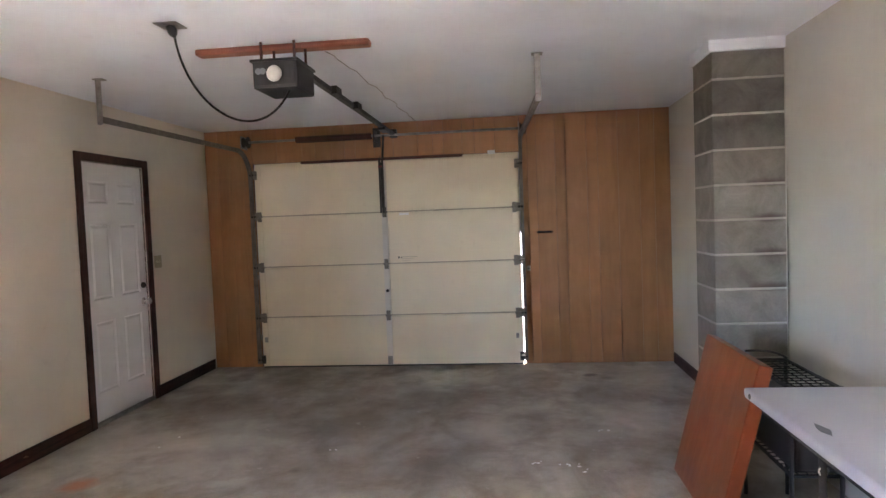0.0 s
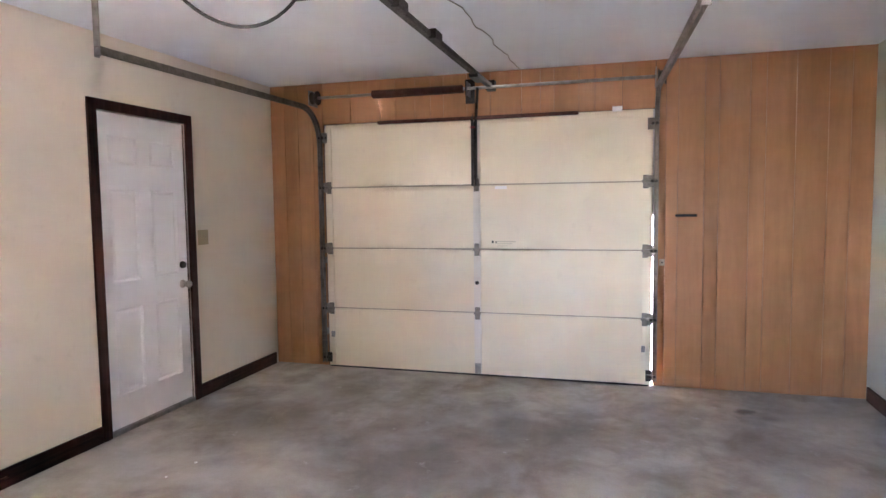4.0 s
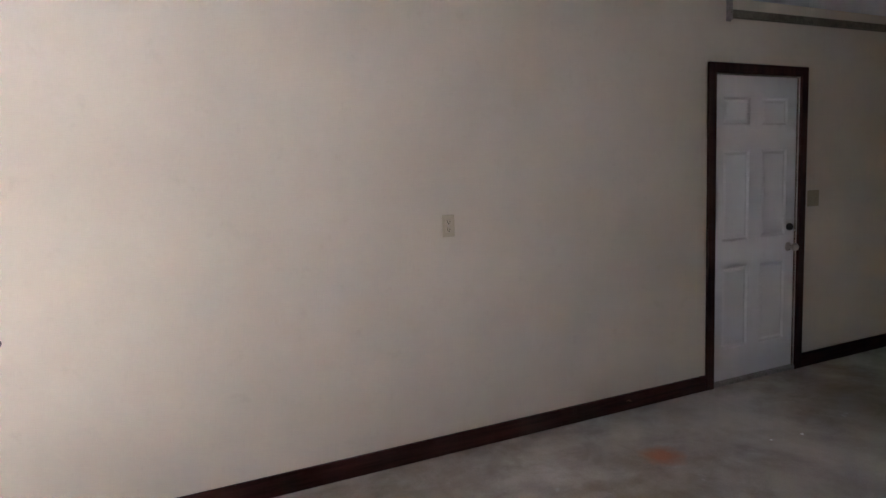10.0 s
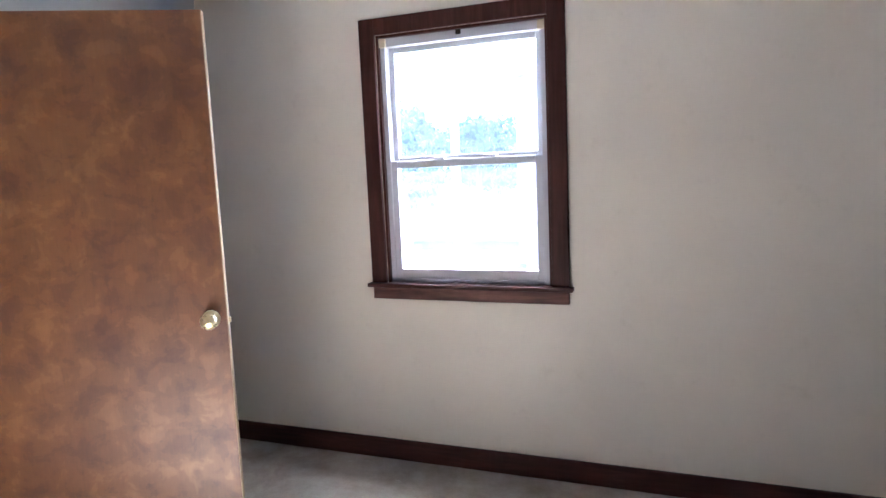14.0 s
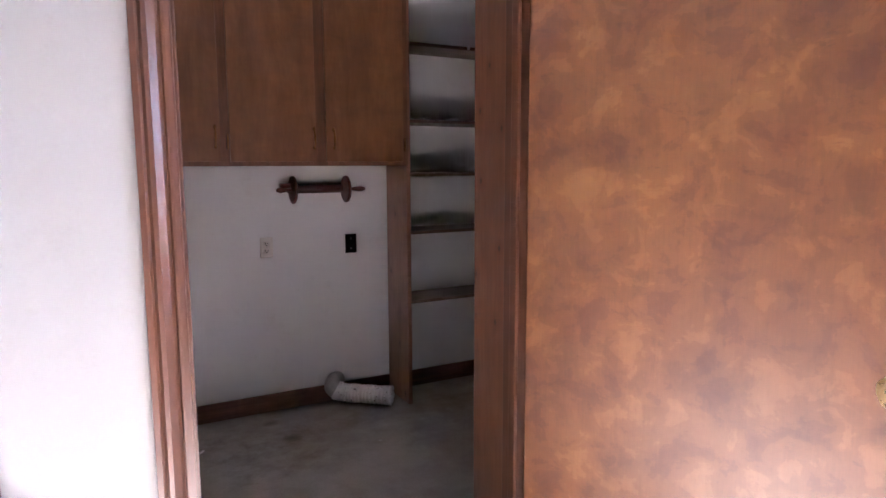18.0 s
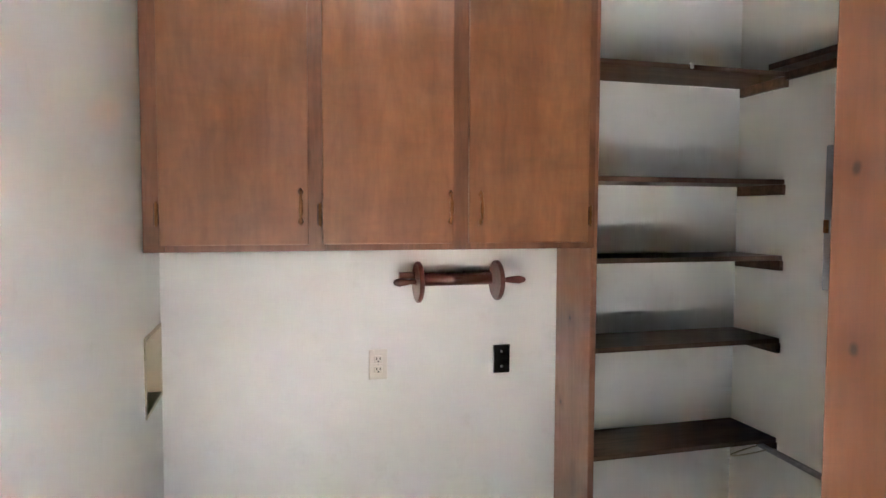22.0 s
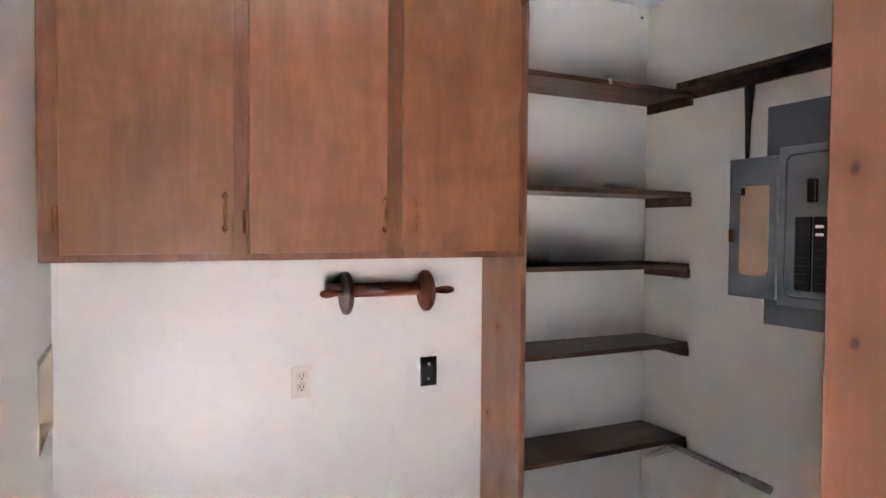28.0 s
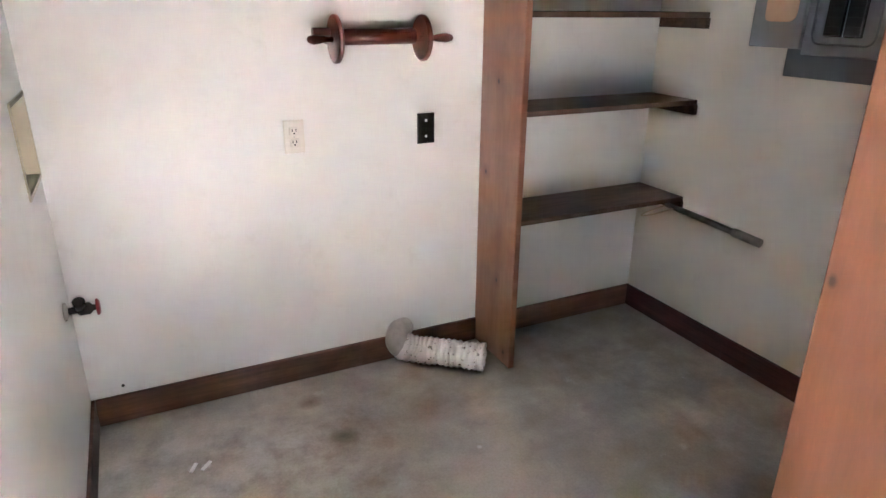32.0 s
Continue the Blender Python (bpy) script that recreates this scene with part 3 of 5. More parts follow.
def panel_door_face(y0, y1, z0, z1, x):
    """A slab with six sunk panels, each with a raised field."""
    bm = boxes((x - 0.04, x - 0.016, y0, y1, z0, z1))
    cols = ((-1.915, -1.665), (-1.545, -1.288))
    rows = ((0.245, 0.81), (0.985, 1.59), (1.755, 1.935))
    ys = [y0, cols[0][0], cols[0][1], cols[1][0], cols[1][1], y1]
    zs = [z0, rows[0][0], rows[0][1], rows[1][0], rows[1][1], rows[2][0], rows[2][1], z1]
    for i in range(5):
        for j in range(7):
            if not (i in (1, 3) and j in (1, 3, 5)):
                box(bm, x - 0.016, x, ys[i], ys[i + 1], zs[j], zs[j + 1])
    return bm, cols, rows


bm, cols, rows = panel_door_face(SD0 + 0.003, SD1 - 0.003, 0.03, 2.078, X0 + 0.035)
slab = part("slab", bm, DOORWHITE, door, "white painted slab")
for c in cols:
    for r in rows:
        b = bmesh.new()
        x = X0 + 0.035
        rings = []
        for inset, dx in ((0.0, 0.0165), (0.0, 0.002), (0.014, 0.010), (0.034, 0.003)):
            rings.append([b.verts.new((x - dx, y, z)) for y, z in ((c[0] + inset, r[0] + inset), (c[1] - inset, r[0] + inset), (c[1] - inset, r[1] - inset), (c[0] + inset, r[1] - inset))])
        for q0, q1 in zip(rings, rings[1:]):
            for k in range(4):
                b.faces.new((q0[k], q0[(k + 1) % 4], q1[(k + 1) % 4], q1[k]))
        b.faces.new(rings[-1])
        b.faces.new(rings[0][::-1])
        part("raised_panel", b, DOORWHITE, door)
KY = -1.253
part("knob", turned((X0 + 0.03, KY, 0.90), (X0 + 0.105, KY, 0.90), [(0, 0.032), (0.12, 0.032), (0.16, 0.012), (0.5, 0.012), (0.6, 0.024), (0.8, 0.029), (1, 0.02)]), CHROME, door, "satin nickel knob")
part("deadbolt", turned((X0 + 0.03, KY, 1.043), (X0 + 0.06, KY, 1.043), [(0, 0.026), (0.6, 0.026), (1, 0.02)]), DARKMETAL, door, "dark deadbolt")
for z in (0.25, 1.05, 1.85):
    part("hinge", tube([(X0 + 0.042, SD0 + 0.006, z), (X0 + 0.042, SD0 + 0.006, z + 0.09)], 0.007), CHROME, door)
# frame added behind the slab's edges to keep sun from leaking in
part("weather_strip", boxes((-0.135, -0.062, SD0, SD0 + 0.03, 0.0, SDH), (-0.135, -0.062, SD1 - 0.03, SD1, 0.0, SDH), (-0.135, -0.062, SD0, SD1, SDH - 0.03, SDH), (-0.135, -0.062, SD0, SD1, 0, 0.06)), DARKTRIM_V, door)
part("threshold", boxes((-0.12, 0.01, SD0, SD1, 0.0, 0.028), bevel=0.004), GALV, door, "worn aluminium threshold")
CW = 0.066
door_trim = tagged(new("door_trim"), "dark brown door casing on the cream wall", "door casing", kind="structure")
for nm, d in (("jamb", (-T, -0.004, SD0 - 0.02, SD0, 0, SDH)), ("jamb", (-T, -0.004, SD1, SD1 + 0.02, 0, SDH)), ("head_jamb", (-T, -0.004, SD0 - 0.02, SD1 + 0.02, SDH, SDH + 0.02)),
              ("casing", (-0.004, 0.018, SD0 - CW, SD0, 0, SDH + CW)), ("casing", (-0.004, 0.018, SD1, SD1 + CW, 0, SDH + CW)), ("head_casing", (-0.004, 0.018, SD0, SD1, SDH, SDH + CW))):
    part(nm, boxes(d, bevel=0.004), DARKTRIM_V, door_trim)

# ---- window ----
win = tagged(new("window_1"), "white double-hung window in a dark brown wooden casing", "window", kind="structure")
for nm, d in (("casing", (0, 0.02, WY0 - 0.078, WY0, WZ0, WZ1 + 0.076)), ("casing", (0, 0.02, WY1, WY1 + 0.078, WZ0, WZ1 + 0.076)), ("head_casing", (0, 0.02, WY0, WY1, WZ1, WZ1 + 0.076))):
    part(nm, boxes(d, bevel=0.004), DARKTRIM_V, win, "dark brown casing board")
part("stool", boxes((-0.05, 0.045, WY0 - 0.095, WY1 + 0.095, WZ0 - 0.02, WZ0), bevel=0.006), DARKTRIM, win, "dark brown window stool")
part("apron", boxes((0, 0.018, WY0 - 0.075, WY1 + 0.075, WZ0 - 0.08, WZ0 - 0.02), bevel=0.004), WORNTRIM, win, "worn brown apron")
for d in ((-0.05, 0.0, WY0, WY0 + 0.012, WZ0, WZ1), (-0.05, 0.0, WY1 - 0.012, WY1, WZ0, WZ1), (-0.05, 0.0, WY0, WY1, WZ1 - 0.012, WZ1)):
    part("liner", boxes(d), DARKTRIM_V, win)


def ring(x0, x1, y0, y1, z0, z1, w, wb=None, wt=None, bevel=0.004):
    wb, wt = wb or w, wt or w
    return boxes((x0, x1, y0, y0 + w, z0, z1), (x0, x1, y1 - w, y1, z0, z1), (x0, x1, y0 + w, y1 - w, z0, z0 + wb), (x0, x1, y0 + w, y1 - w, z1 - wt, z1), bevel=bevel)


wy0, wy1, wz0, wz1 = WY0 + 0.012, WY1 - 0.012, WZ0, WZ1 - 0.012
part("window_frame", ring(-0.13, -0.018, wy0, wy1, wz0, wz1, 0.026, 0.018, 0.04), VINYL, win, "white vinyl frame")
MR = 1.475
up = part("upper_sash", ring(-0.090, -0.060, wy0 + 0.022, wy1 - 0.022, MR - 0.0, wz1 - 0.03, 0.03, 0.04, 0.035), VINYL, win, "white upper sash")
lo = part("lower_sash", ring(-0.056, -0.024, wy0 + 0.022, wy1 - 0.022, wz0 + 0.015, MR + 0.02, 0.035, 0.05, 0.035), VINYL, win, "white lower sash")
for sash, x, z0, z1 in ((up, -0.077, MR, wz1 - 0.06), (lo, -0.042, wz0 + 0.06, MR)):
    g = part("pane", boxes((x, x + 0.004, wy0 + 0.045, wy1 - 0.045, z0, z1)), GLASS, sash, "clear glass pane")
    g.visible_shadow = False
sc = part("insect_screen", boxes((-0.1275, -0.1265, wy0 + 0.026, wy1 - 0.026, wz0 + 0.018, MR + 0.01)), SCREEN, win, "pale sunlit insect screen")
sc.visible_shadow = False
for y in (WY0 + 0.28, WY1 - 0.28):
    part("sash_lock", boxes((-0.058, -0.028, y - 0.03, y + 0.03, MR + 0.02, MR + 0.034), bevel=0.005), VINYL, win)
part("shade_clip", boxes((-0.03, -0.012, (WY0 + WY1) / 2 - 0.012, (WY0 + WY1) / 2 + 0.012, WZ1 - 0.034, WZ1 - 0.012), bevel=0.003), DARKMETAL, win, "dark centre shade clip")
for y in (WY0 + 0.012, WY1 - 0.045):
    part("blind_bracket", boxes((-0.045, -0.005, y, y + 0.033, WZ1 - 0.055, WZ1 - 0.014), bevel=0.003), IVORY, win, "ivory blind bracket")

# ---- garage door ----
gd = thing("garage_door", "tan sectional garage door, closed, with steel hinges", "garage door", (1.95, 0, 0))
GX0, GX1, GTOP = 0.56, 3.33, 2.165
SEC = GTOP / 4
for i in range(4):
    z0, z1 = i * SEC + 0.006, (i + 1) * SEC - 0.006
    s = part("section", boxes((GX0, GX1, -0.012, 0.028, z0, z1), bevel=0.004), GDOOR, gd, "tan enamelled door section")
    for x0, x1 in ((GX0, GX0 + 0.06), ((GX0 + GX1) / 2 - 0.03, (GX0 + GX1) / 2 + 0.03), (GX1 - 0.06, GX1)):
        part("stile", boxes((x0, x1, -0.028, -0.012, z0 + 0.01, z1 - 0.01), bevel=0.002), STILE if 1 < x0 < 3 else GDOOR, s, "pale steel stile")
    part("rail_lip", boxes((GX0 + 0.06, GX1 - 0.06, -0.02, -0.012, z1 - 0.034, z1 - 0.002), bevel=0.003), GDOOR, s)
for i in (1, 2, 3):
    # duller strip behind each gap stands in for the shade between sections
    part("joint_shade_strip", boxes((GX0, GX1, 0.012, 0.028, i * SEC - 0.006, i * SEC + 0.006)), JOINT, gd, "dull strip standing in for shade between sections")
    for x in (GX0 + 0.035, (GX0 + GX1) / 2, GX1 - 0.035):
        h = part("hinge", boxes((x - 0.022, x + 0.022, -0.034, -0.028, i * SEC - 0.055, i * SEC + 0.05), (x - 0.03, x + 0.03, -0.046, -0.034, i * SEC - 0.012, i * SEC + 0.012), bevel=0.003), TRACKM, gd, "dull steel hinge")
for i in range(5):
    z = min(max(i * SEC, 0.09), GTOP - 0.1)
    for x, s in ((GX0, -1), (GX1, 1)):
        br = part("roller_bracket", boxes((x - 0.026, x + 0.026, -0.034, -0.028, z - 0.045, z + 0.045), (x - 0.022, x + 0.022, -0.058, -0.034, z - 0.012, z + 0.012), bevel=0.003), DARKMETAL if i == 0 else TRACKM, gd)
        part("roller", tube([(x, -0.055, z), (x + s * 0.055, -0.055, z)], 0.012), DARKMETAL, br)
for x in (GX0 + 0.03, GX1 - 0.06):
    part("lift_plate", boxes((x, x + 0.03, -0.05, -0.028, 0.28, 0.33), bevel=0.004), GALV, gd)
MX = (GX0 + GX1) / 2
part("top_strut", boxes((1.08, 2.78, -0.06, -0.02, GTOP - 0.005, GTOP + 0.022), bevel=0.004), RUSTY, gd, "brown steel strut along the top")
post = part("arm_post", boxes((MX - 0.035, MX - 0.02, -0.07, -0.028, GTOP - 0.55, GTOP + 0.02), (MX - 0.005, MX + 0.01, -0.07, -0.028, GTOP - 0.55, GTOP + 0.02), (MX - 0.02, MX - 0.005, -0.036, -0.028, GTOP - 0.5, GTOP - 0.02), bevel=0.002), DARKMETAL, gd, "dark slotted steel post")
part("centre_lock", turned((MX, -0.028, 0.80), (MX, -0.05, 0.80), [(0, 0.016), (0.7, 0.016), (1, 0.01)], 12), DARKMETAL, gd)
# unseen backing and strips added to block light leaks, leaving slits at the right
part("leak_block_skin", boxes((GX0 - 0.012, GX1 + 0.016, 0.029, 0.036, 0.0, GTOP + 0.02)), GDOOR, gd)
part("leak_block_strips", boxes((GX0 - 0.03, GX0 + 0.04, 0.037, 0.075, 0, GTOP + 0.02), (GX1 - 0.04, GX1 + 0.03, 0.037, 0.075, 1.36, GTOP + 0.02), (GX1 + 0.021, GX1 + 0.05, 0.037, 0.075, 0.03, 0.98), (GX0 - 0.03, GX1 + 0.03, 0.037, 0.075, GTOP - 0.04, GTOP + 0.02), bevel=0.003), VINYL, gd)
part("bottom_seal", boxes((GX0, GX1, -0.015, 0.03, 0.0, 0.014)), RUBBER, gd, "black rubber bottom seal")
part("latch_plate", boxes((MX - 0.025, MX + 0.025, -0.034, -0.028, 0.02, 0.11), bevel=0.002), GALV, gd)
part("window_sticker", boxes((2.10, 2.20, -0.0225, -0.020, 1.584, 1.610)), WPAPER, gd, "small white sticker")
part("warning_label", boxes((2.07, 2.085, -0.0145, -0.012, 1.135, 1.155), (2.10, 2.11, -0.0145, -0.012, 1.135, 1.15)), SLOT, gd, "small dark printed marks")
part("warning_text", boxes((2.115, 2.27, -0.0145, -0.012, 1.145, 1.152), (2.115, 2.24, -0.0145, -0.012, 1.128, 1.133), (2.115, 2.2, -0.0145, -0.012, 1.11, 1.115)), IVORY, gd)

part("stop_block", boxes((3.04, 3.115, -0.075, -0.03, GTOP + 0.004, GTOP + 0.04), bevel=0.004), WPAPER, gd, "small white block on the top edge")
eye = thing("wall_button", "small ivory button box beside the door track", "button", (3.42, 0.012, 0.99))
part("box", boxes((3.402, 3.438, -0.012, 0.012, 0.965, 1.015), bevel=0.004), IVORY, eye)
part("button", turned((3.42, -0.012, 0.99), (3.42, -0.017, 0.99), [(0, 0.007), (1, 0.006)], 12), SLOT, eye)

slotp = thing("mail_slot", "narrow black slot plate in the wood panelling", "slot", (3.59, 0, 1.355))
part("plate", boxes((3.515, 3.672, 0.004, 0.012, 1.345, 1.366), bevel=0.002), BLACK, slotp)

# tracks, torsion shaft and opener
SECT = [(-0.017, -0.018), (0.017, -0.018), (0.017, 0.018), (0.013, 0.018), (0.013, -0.014), (-0.013, -0.014), (-0.013, 0.018), (-0.017, 0.018)]
ARC = [(-0.062 - 0.30 * (1 - math.cos(a)), 2.0 + 0.30 * math.sin(a)) for a in (math.pi / 2 * k / 10 for k in range(11))]
for x, xe, yend in ((GX0 - 0.03, 0.53, -2.52), (GX1 + 0.04, 3.455, -2.44)):
    tr = thing("door_track", "galvanised steel garage door track with a ceiling hanger", "door track", (x, -0.06, 0), "garage door tracks")
    part("rail", strip([(x, -0.062, 0.05)] + [(x, y, z) for y, z in ARC] + [(xe, yend, 2.285)], SECT), TRACKM, tr)
    x = xe
    part("hanger", boxes((x - 0.02, x - 0.016, yend, yend + 0.035, 2.25, H), (x - 0.02, x + 0.02, yend, yend + 0.004, 2.25, H), bevel=0.001), GALV, tr, "perforated angle hanger")
    part("ceiling_foot", boxes((x - 0.035, x + 0.035, yend - 0.01, yend + 0.05, H - 0.006, H)), GALV, tr)
    x = GX0 - 0.03 if x < 1 else GX1 + 0.04
    for z in (0.3, 0.95, 1.6):
        part("wall_clip", boxes((x - 0.02, x + 0.02, -0.044, 0.012, z, z + 0.05), bevel=0.002), GALV, tr)
shaft = thing("torsion_shaft", "steel torsion shaft with a dark wound spring above the garage door", "torsion spring", (1.95, -0.11, 2.40))
part("shaft", tube([(0.5, -0.11, 2.405), (3.42, -0.11, 2.405)], 0.013, 12), GALV, shaft)
coil = [(1.06 + 0.80 * k / 480, -0.11 + 0.030 * math.cos(k * math.pi / 6), 2.405 + 0.030 * math.sin(k * math.pi / 6)) for k in range(481)]
part("spring", tube(coil, 0.0065, 6), RUSTY, shaft, "rust-brown wound spring")
part("spring_core", tube([(1.06, -0.11, 2.405), (1.86, -0.11, 2.405)], 0.025, 14), RUSTY, shaft)
for x in (0.52, 3.40):
    part("cable_drum", turned((x - 0.03, -0.11, 2.405), (x + 0.03, -0.11, 2.405), [(0, 0.055), (0.15, 0.055), (0.2, 0.042), (0.8, 0.042), (0.85, 0.06), (1, 0.06)]), DARKMETAL, shaft)
    part("end_bracket", boxes((x - 0.045, x - 0.038, -0.15, 0.012, 2.34, 2.47), bevel=0.002), GALV, shaft)
part("centre_bracket", boxes((1.885, 1.895, -0.15, 0.012, 2.35, 2.46), (1.85, 1.93, 0.004, 0.012, 2.30, 2.50), bevel=0.002), DARKMETAL, shaft)

op = thing("garage_door_opener", "dark grey garage door opener hung from a ceiling plank", "door opener", (2.08, -3.05, 2.3))
OX0, OX1, OY0, OY1, OZ0, OZ1 = 1.915, 2.16, -3.268, -2.965, 2.255, 2.41
part("case", boxes((OX0, OX1, OY0, OY1, OZ0, OZ1), bevel=0.014), OPENERBLK, op)
part("top_flange", boxes((OX0 - 0.008, OX1 + 0.008, OY0 - 0.014, OY1 + 0.004, OZ1 - 0.016, OZ1 - 0.002), bevel=0.003), OPENERBLK, op, "black overhanging top plate")
part("front_panel", boxes((OX0 + 0.012, OX1 - 0.012, OY0 - 0.006, OY0, OZ0 + 0.015, OZ1 - 0.015), bevel=0.003), OPENERBLK, op)
part("bulb", turned((2.05, OY0, 2.325), (2.05, OY0 - 0.07, 2.318), [(0, 0.016), (0.18, 0.018), (0.35, 0.033), (0.6, 0.042), (0.8, 0.036), (0.93, 0.02), (1, 0.004)]), BULB, op, "frosted white bulb")
for x in (1.95, 1.975):
    part("sticker", turned((x, OY0 - 0.006, 2.345), (x, OY0 - 0.009, 2.345), [(0, 0.017), (1, 0.017)], 18), PANELGREY, op, "round grey sticker")
part("button_plate", boxes((2.095, 2.125, OY0 - 0.012, OY0 - 0.006, 2.30, 2.37), bevel=0.003), OPENERBLK, op)
for x in (OX0 + 0.03, OX1 - 0.03):
    for y in (OY0 + 0.06, OY1 - 0.05):
        part("strap", boxes((x - 0.007, x + 0.007, y - 0.002, y + 0.002, OZ1 - 0.02, H - 0.038)), RUSTY, op)
part("rail", boxes((2.055, 2.095, -2.94, -0.05, 2.405, 2.437), bevel=0.004), DARKMETAL, op, "black steel drive rail")
part("chain", tube([(2.04, -2.9, 2.44), (2.04, -0.3, 2.44)], 0.006, 6), DARKMETAL, op)
part("trolley", boxes((2.04, 2.11, -0.66, -0.42, 2.385, 2.412), bevel=0.006), OPENERBLK, op)
for y in (-2.36, -1.765):
    part("rail_splice", boxes((2.085, 2.125, y, y + 0.135, 2.395, 2.448), bevel=0.004), DARKMETAL, op)
part("header_bracket", boxes((2.04, 2.11, -0.07, 0.012, 2.39, 2.47), bevel=0.004), DARKMETAL, op)
part("pull_arm", tube([(2.0, -0.20, 2.39), (1.96, -0.09, 2.17)], 0.011, 8), DARKMETAL, op, "steel pull arm down to the door")
part("release_cord", tube([(1.94, -0.12, 2.20), (1.935, -0.115, 2.10)], 0.003, 6), RUBBER, op)
part("release_handle", turned((1.915, -0.115, 2.09), (1.955, -0.115, 2.09), [(0, 0.008), (1, 0.008)], 10), REDP, op, "red release handle")
beam = thing("ceiling_plank", "rust-stained wooden plank screwed to the ceiling", "plank", (2.0, -2.99, H))
part("plank", boxes((1.48, 2.50, -3.035, -2.945, H - 0.038, H), bevel=0.014), BEAMW, beam)
outl = thing("ceiling_outlet", "metal ceiling outlet with a black plug", "outlet", (1.58, -3.47, H))
part("plate", boxes((1.52, 1.64, -3.53, -3.41, H - 0.005, H), bevel=0.002), GALV, outl)
part("plug", turned((1.58, -3.47, H - 0.005), (1.60, -3.47, H - 0.06), [(0, 0.022), (0.5, 0.024), (0.8, 0.018), (1, 0.008)], 14), RUBBER, outl)
cord = thing("power_cord", "black power cord sagging from the ceiling outlet to the opener", "cord", (1.8, -3.4, 2.3))


def bezier(a, b, d, e, n=28):
    a, b, d, e = Vector(a), Vector(b), Vector(d), Vector(e)
    return [a * (1 - t) ** 3 + b * (3 * t * (1 - t) ** 2) + d * (3 * t * t * (1 - t)) + e * t ** 3 for t in (k / n for k in range(n + 1))]


part("cable", tube(bezier((1.60, -3.47, H - 0.06), (1.63, -3.43, 2.12), (1.93, -3.25, 1.92), (2.085, -3.18, 2.257)), 0.006, 8), RUBBER, cord)
wire = thing("bell_wire", "thin grey wire stapled across the ceiling", "wire", (2.5, -1.5, H))
part("wire", tube([(2.20 + 0.115 * (k / 30) ** 0.6 + 0.009 * math.sin(k * 1.1) + 0.006 * math.sin(k * 2.3), -2.85 + 2.75 * k / 30, H - 0.008 - 0.006 * (1 + math.sin(k * 0.9))) for k in range(31)], 0.0035, 6), GALV, wire)

# ---- block flue ----
flue = thing("block_flue", "grey concrete block flue with pale mortar joints", "flue", (4.73, -2.26, 0))
CH = 0.2163
FX0, FX1, FY0, FY1 = 4.511, 4.94, -2.455, -2.055
part("mortar", boxes((FX0 + 0.003, FX1, FY0 + 0.003, FY1 - 0.002, 0, H - 0.06)), MORTAR, flue, "pale mortar core")
for i in range(13):
    z0 = i * CH - 0.068
    part("block", boxes((FX0, FX1 - 0.004, FY0, FY1, max(0, z0 + 0.013), min(z0 + CH, H - 0.07)), bevel=0.005), BLOCK_DARK if i in (9, 10) else BLOCK, flue)
jr = random.Random(21)
for i in range(1, 12):
    z = i * CH - 0.0615
    run = [(FX1 - 0.005 - 0.026 * k, FY0 + 0.002) for k in range(17)] + [(FX0 + 0.003, FY0 + 0.003)] + [(FX0 + 0.002, FY0 + 0.026 * (k + 1)) for k in range(15)]
    pts_ = [(x, y, z + jr.uniform(-0.0022, 0.0022)) for x, y in run]
    part("mortar_joint", tube(pts_, [0.0062 + jr.uniform(-0.0022, 0.0026) for _ in run], 6), MORTAR, flue)
part("top_trim", boxes((FX0 - 0.02, FX1, FY0 - 0.02, FY1, H - 0.07, H), bevel=0.004), CEIL, flue, "white trim at the ceiling")

# ---- table, leaning board and wire rack ----
tb = thing("folding_table", "pale grey plastic folding table with a carry slot", "table", (4.58, -4.6, 0))
TX0, TX1, TY0, TY1, TZ = 4.245, 4.93, -5.52, -3.69, 0.74
tbm = boxes((TX0, TX1, TY0, TY1, TZ - 0.045, TZ), bevel=0.014)
part("tabletop", tbm, TABLEW, tb, "moulded plastic top", True)
bm = bmesh.new()
vs = [bm.verts.new((4.317 + 0.016 * math.cos(a) ** 3 * (1.0 if math.sin(a) > 0 else 1.3), -4.252 + 0.068 * math.sin(a), TZ + 0.0015)) for a in (k * math.pi / 12 for k in range(24))]
f = bm.faces.new(vs)
r = bmesh.ops.extrude_face_region(bm, geom=[f])
for v in r["geom"]:
    if isinstance(v, bmesh.types.BMVert):
        v.co.z -= 0.006
part("carry_slot", bm, PANELDK, tb, "dark carry slot")
part("corner_hole", turned((TX0 - 0.001, -3.765, TZ - 0.022), (TX0 + 0.006, -3.765, TZ - 0.022), [(0, 0.012), (1, 0.012)], 12), SLOT, tb)
for y in (TY0 + 0.25, TY1 - 0.52):
    for x in (TX0 + 0.09, TX1 - 0.09):
        part("leg", tube([(x, y, 0.0), (x, y, TZ - 0.045)], 0.0135, 10), RUBBER, tb)
    part("leg_ring", tube([(TX0 + 0.09 + 0.016 * math.cos(a), y - 0.004, 0.575 + 0.016 * math.sin(a)) for a in (k * math.pi / 8 for k in range(17))], 0.0035, 8), CHROME, tb, "bright lock ring on the leg")
    part("leg_bar", tube([(TX0 + 0.09, y, 0.12), (TX1 - 0.09, y, 0.12)], 0.011, 10), DARKMETAL, tb)
    part("leg_brace", tube([((TX0 + TX1) / 2, y, 0.4), ((TX0 + TX1) / 2, y * 0.72 - 4.6 * 0.28, TZ - 0.05)], 0.009, 8), DARKMETAL, tb)
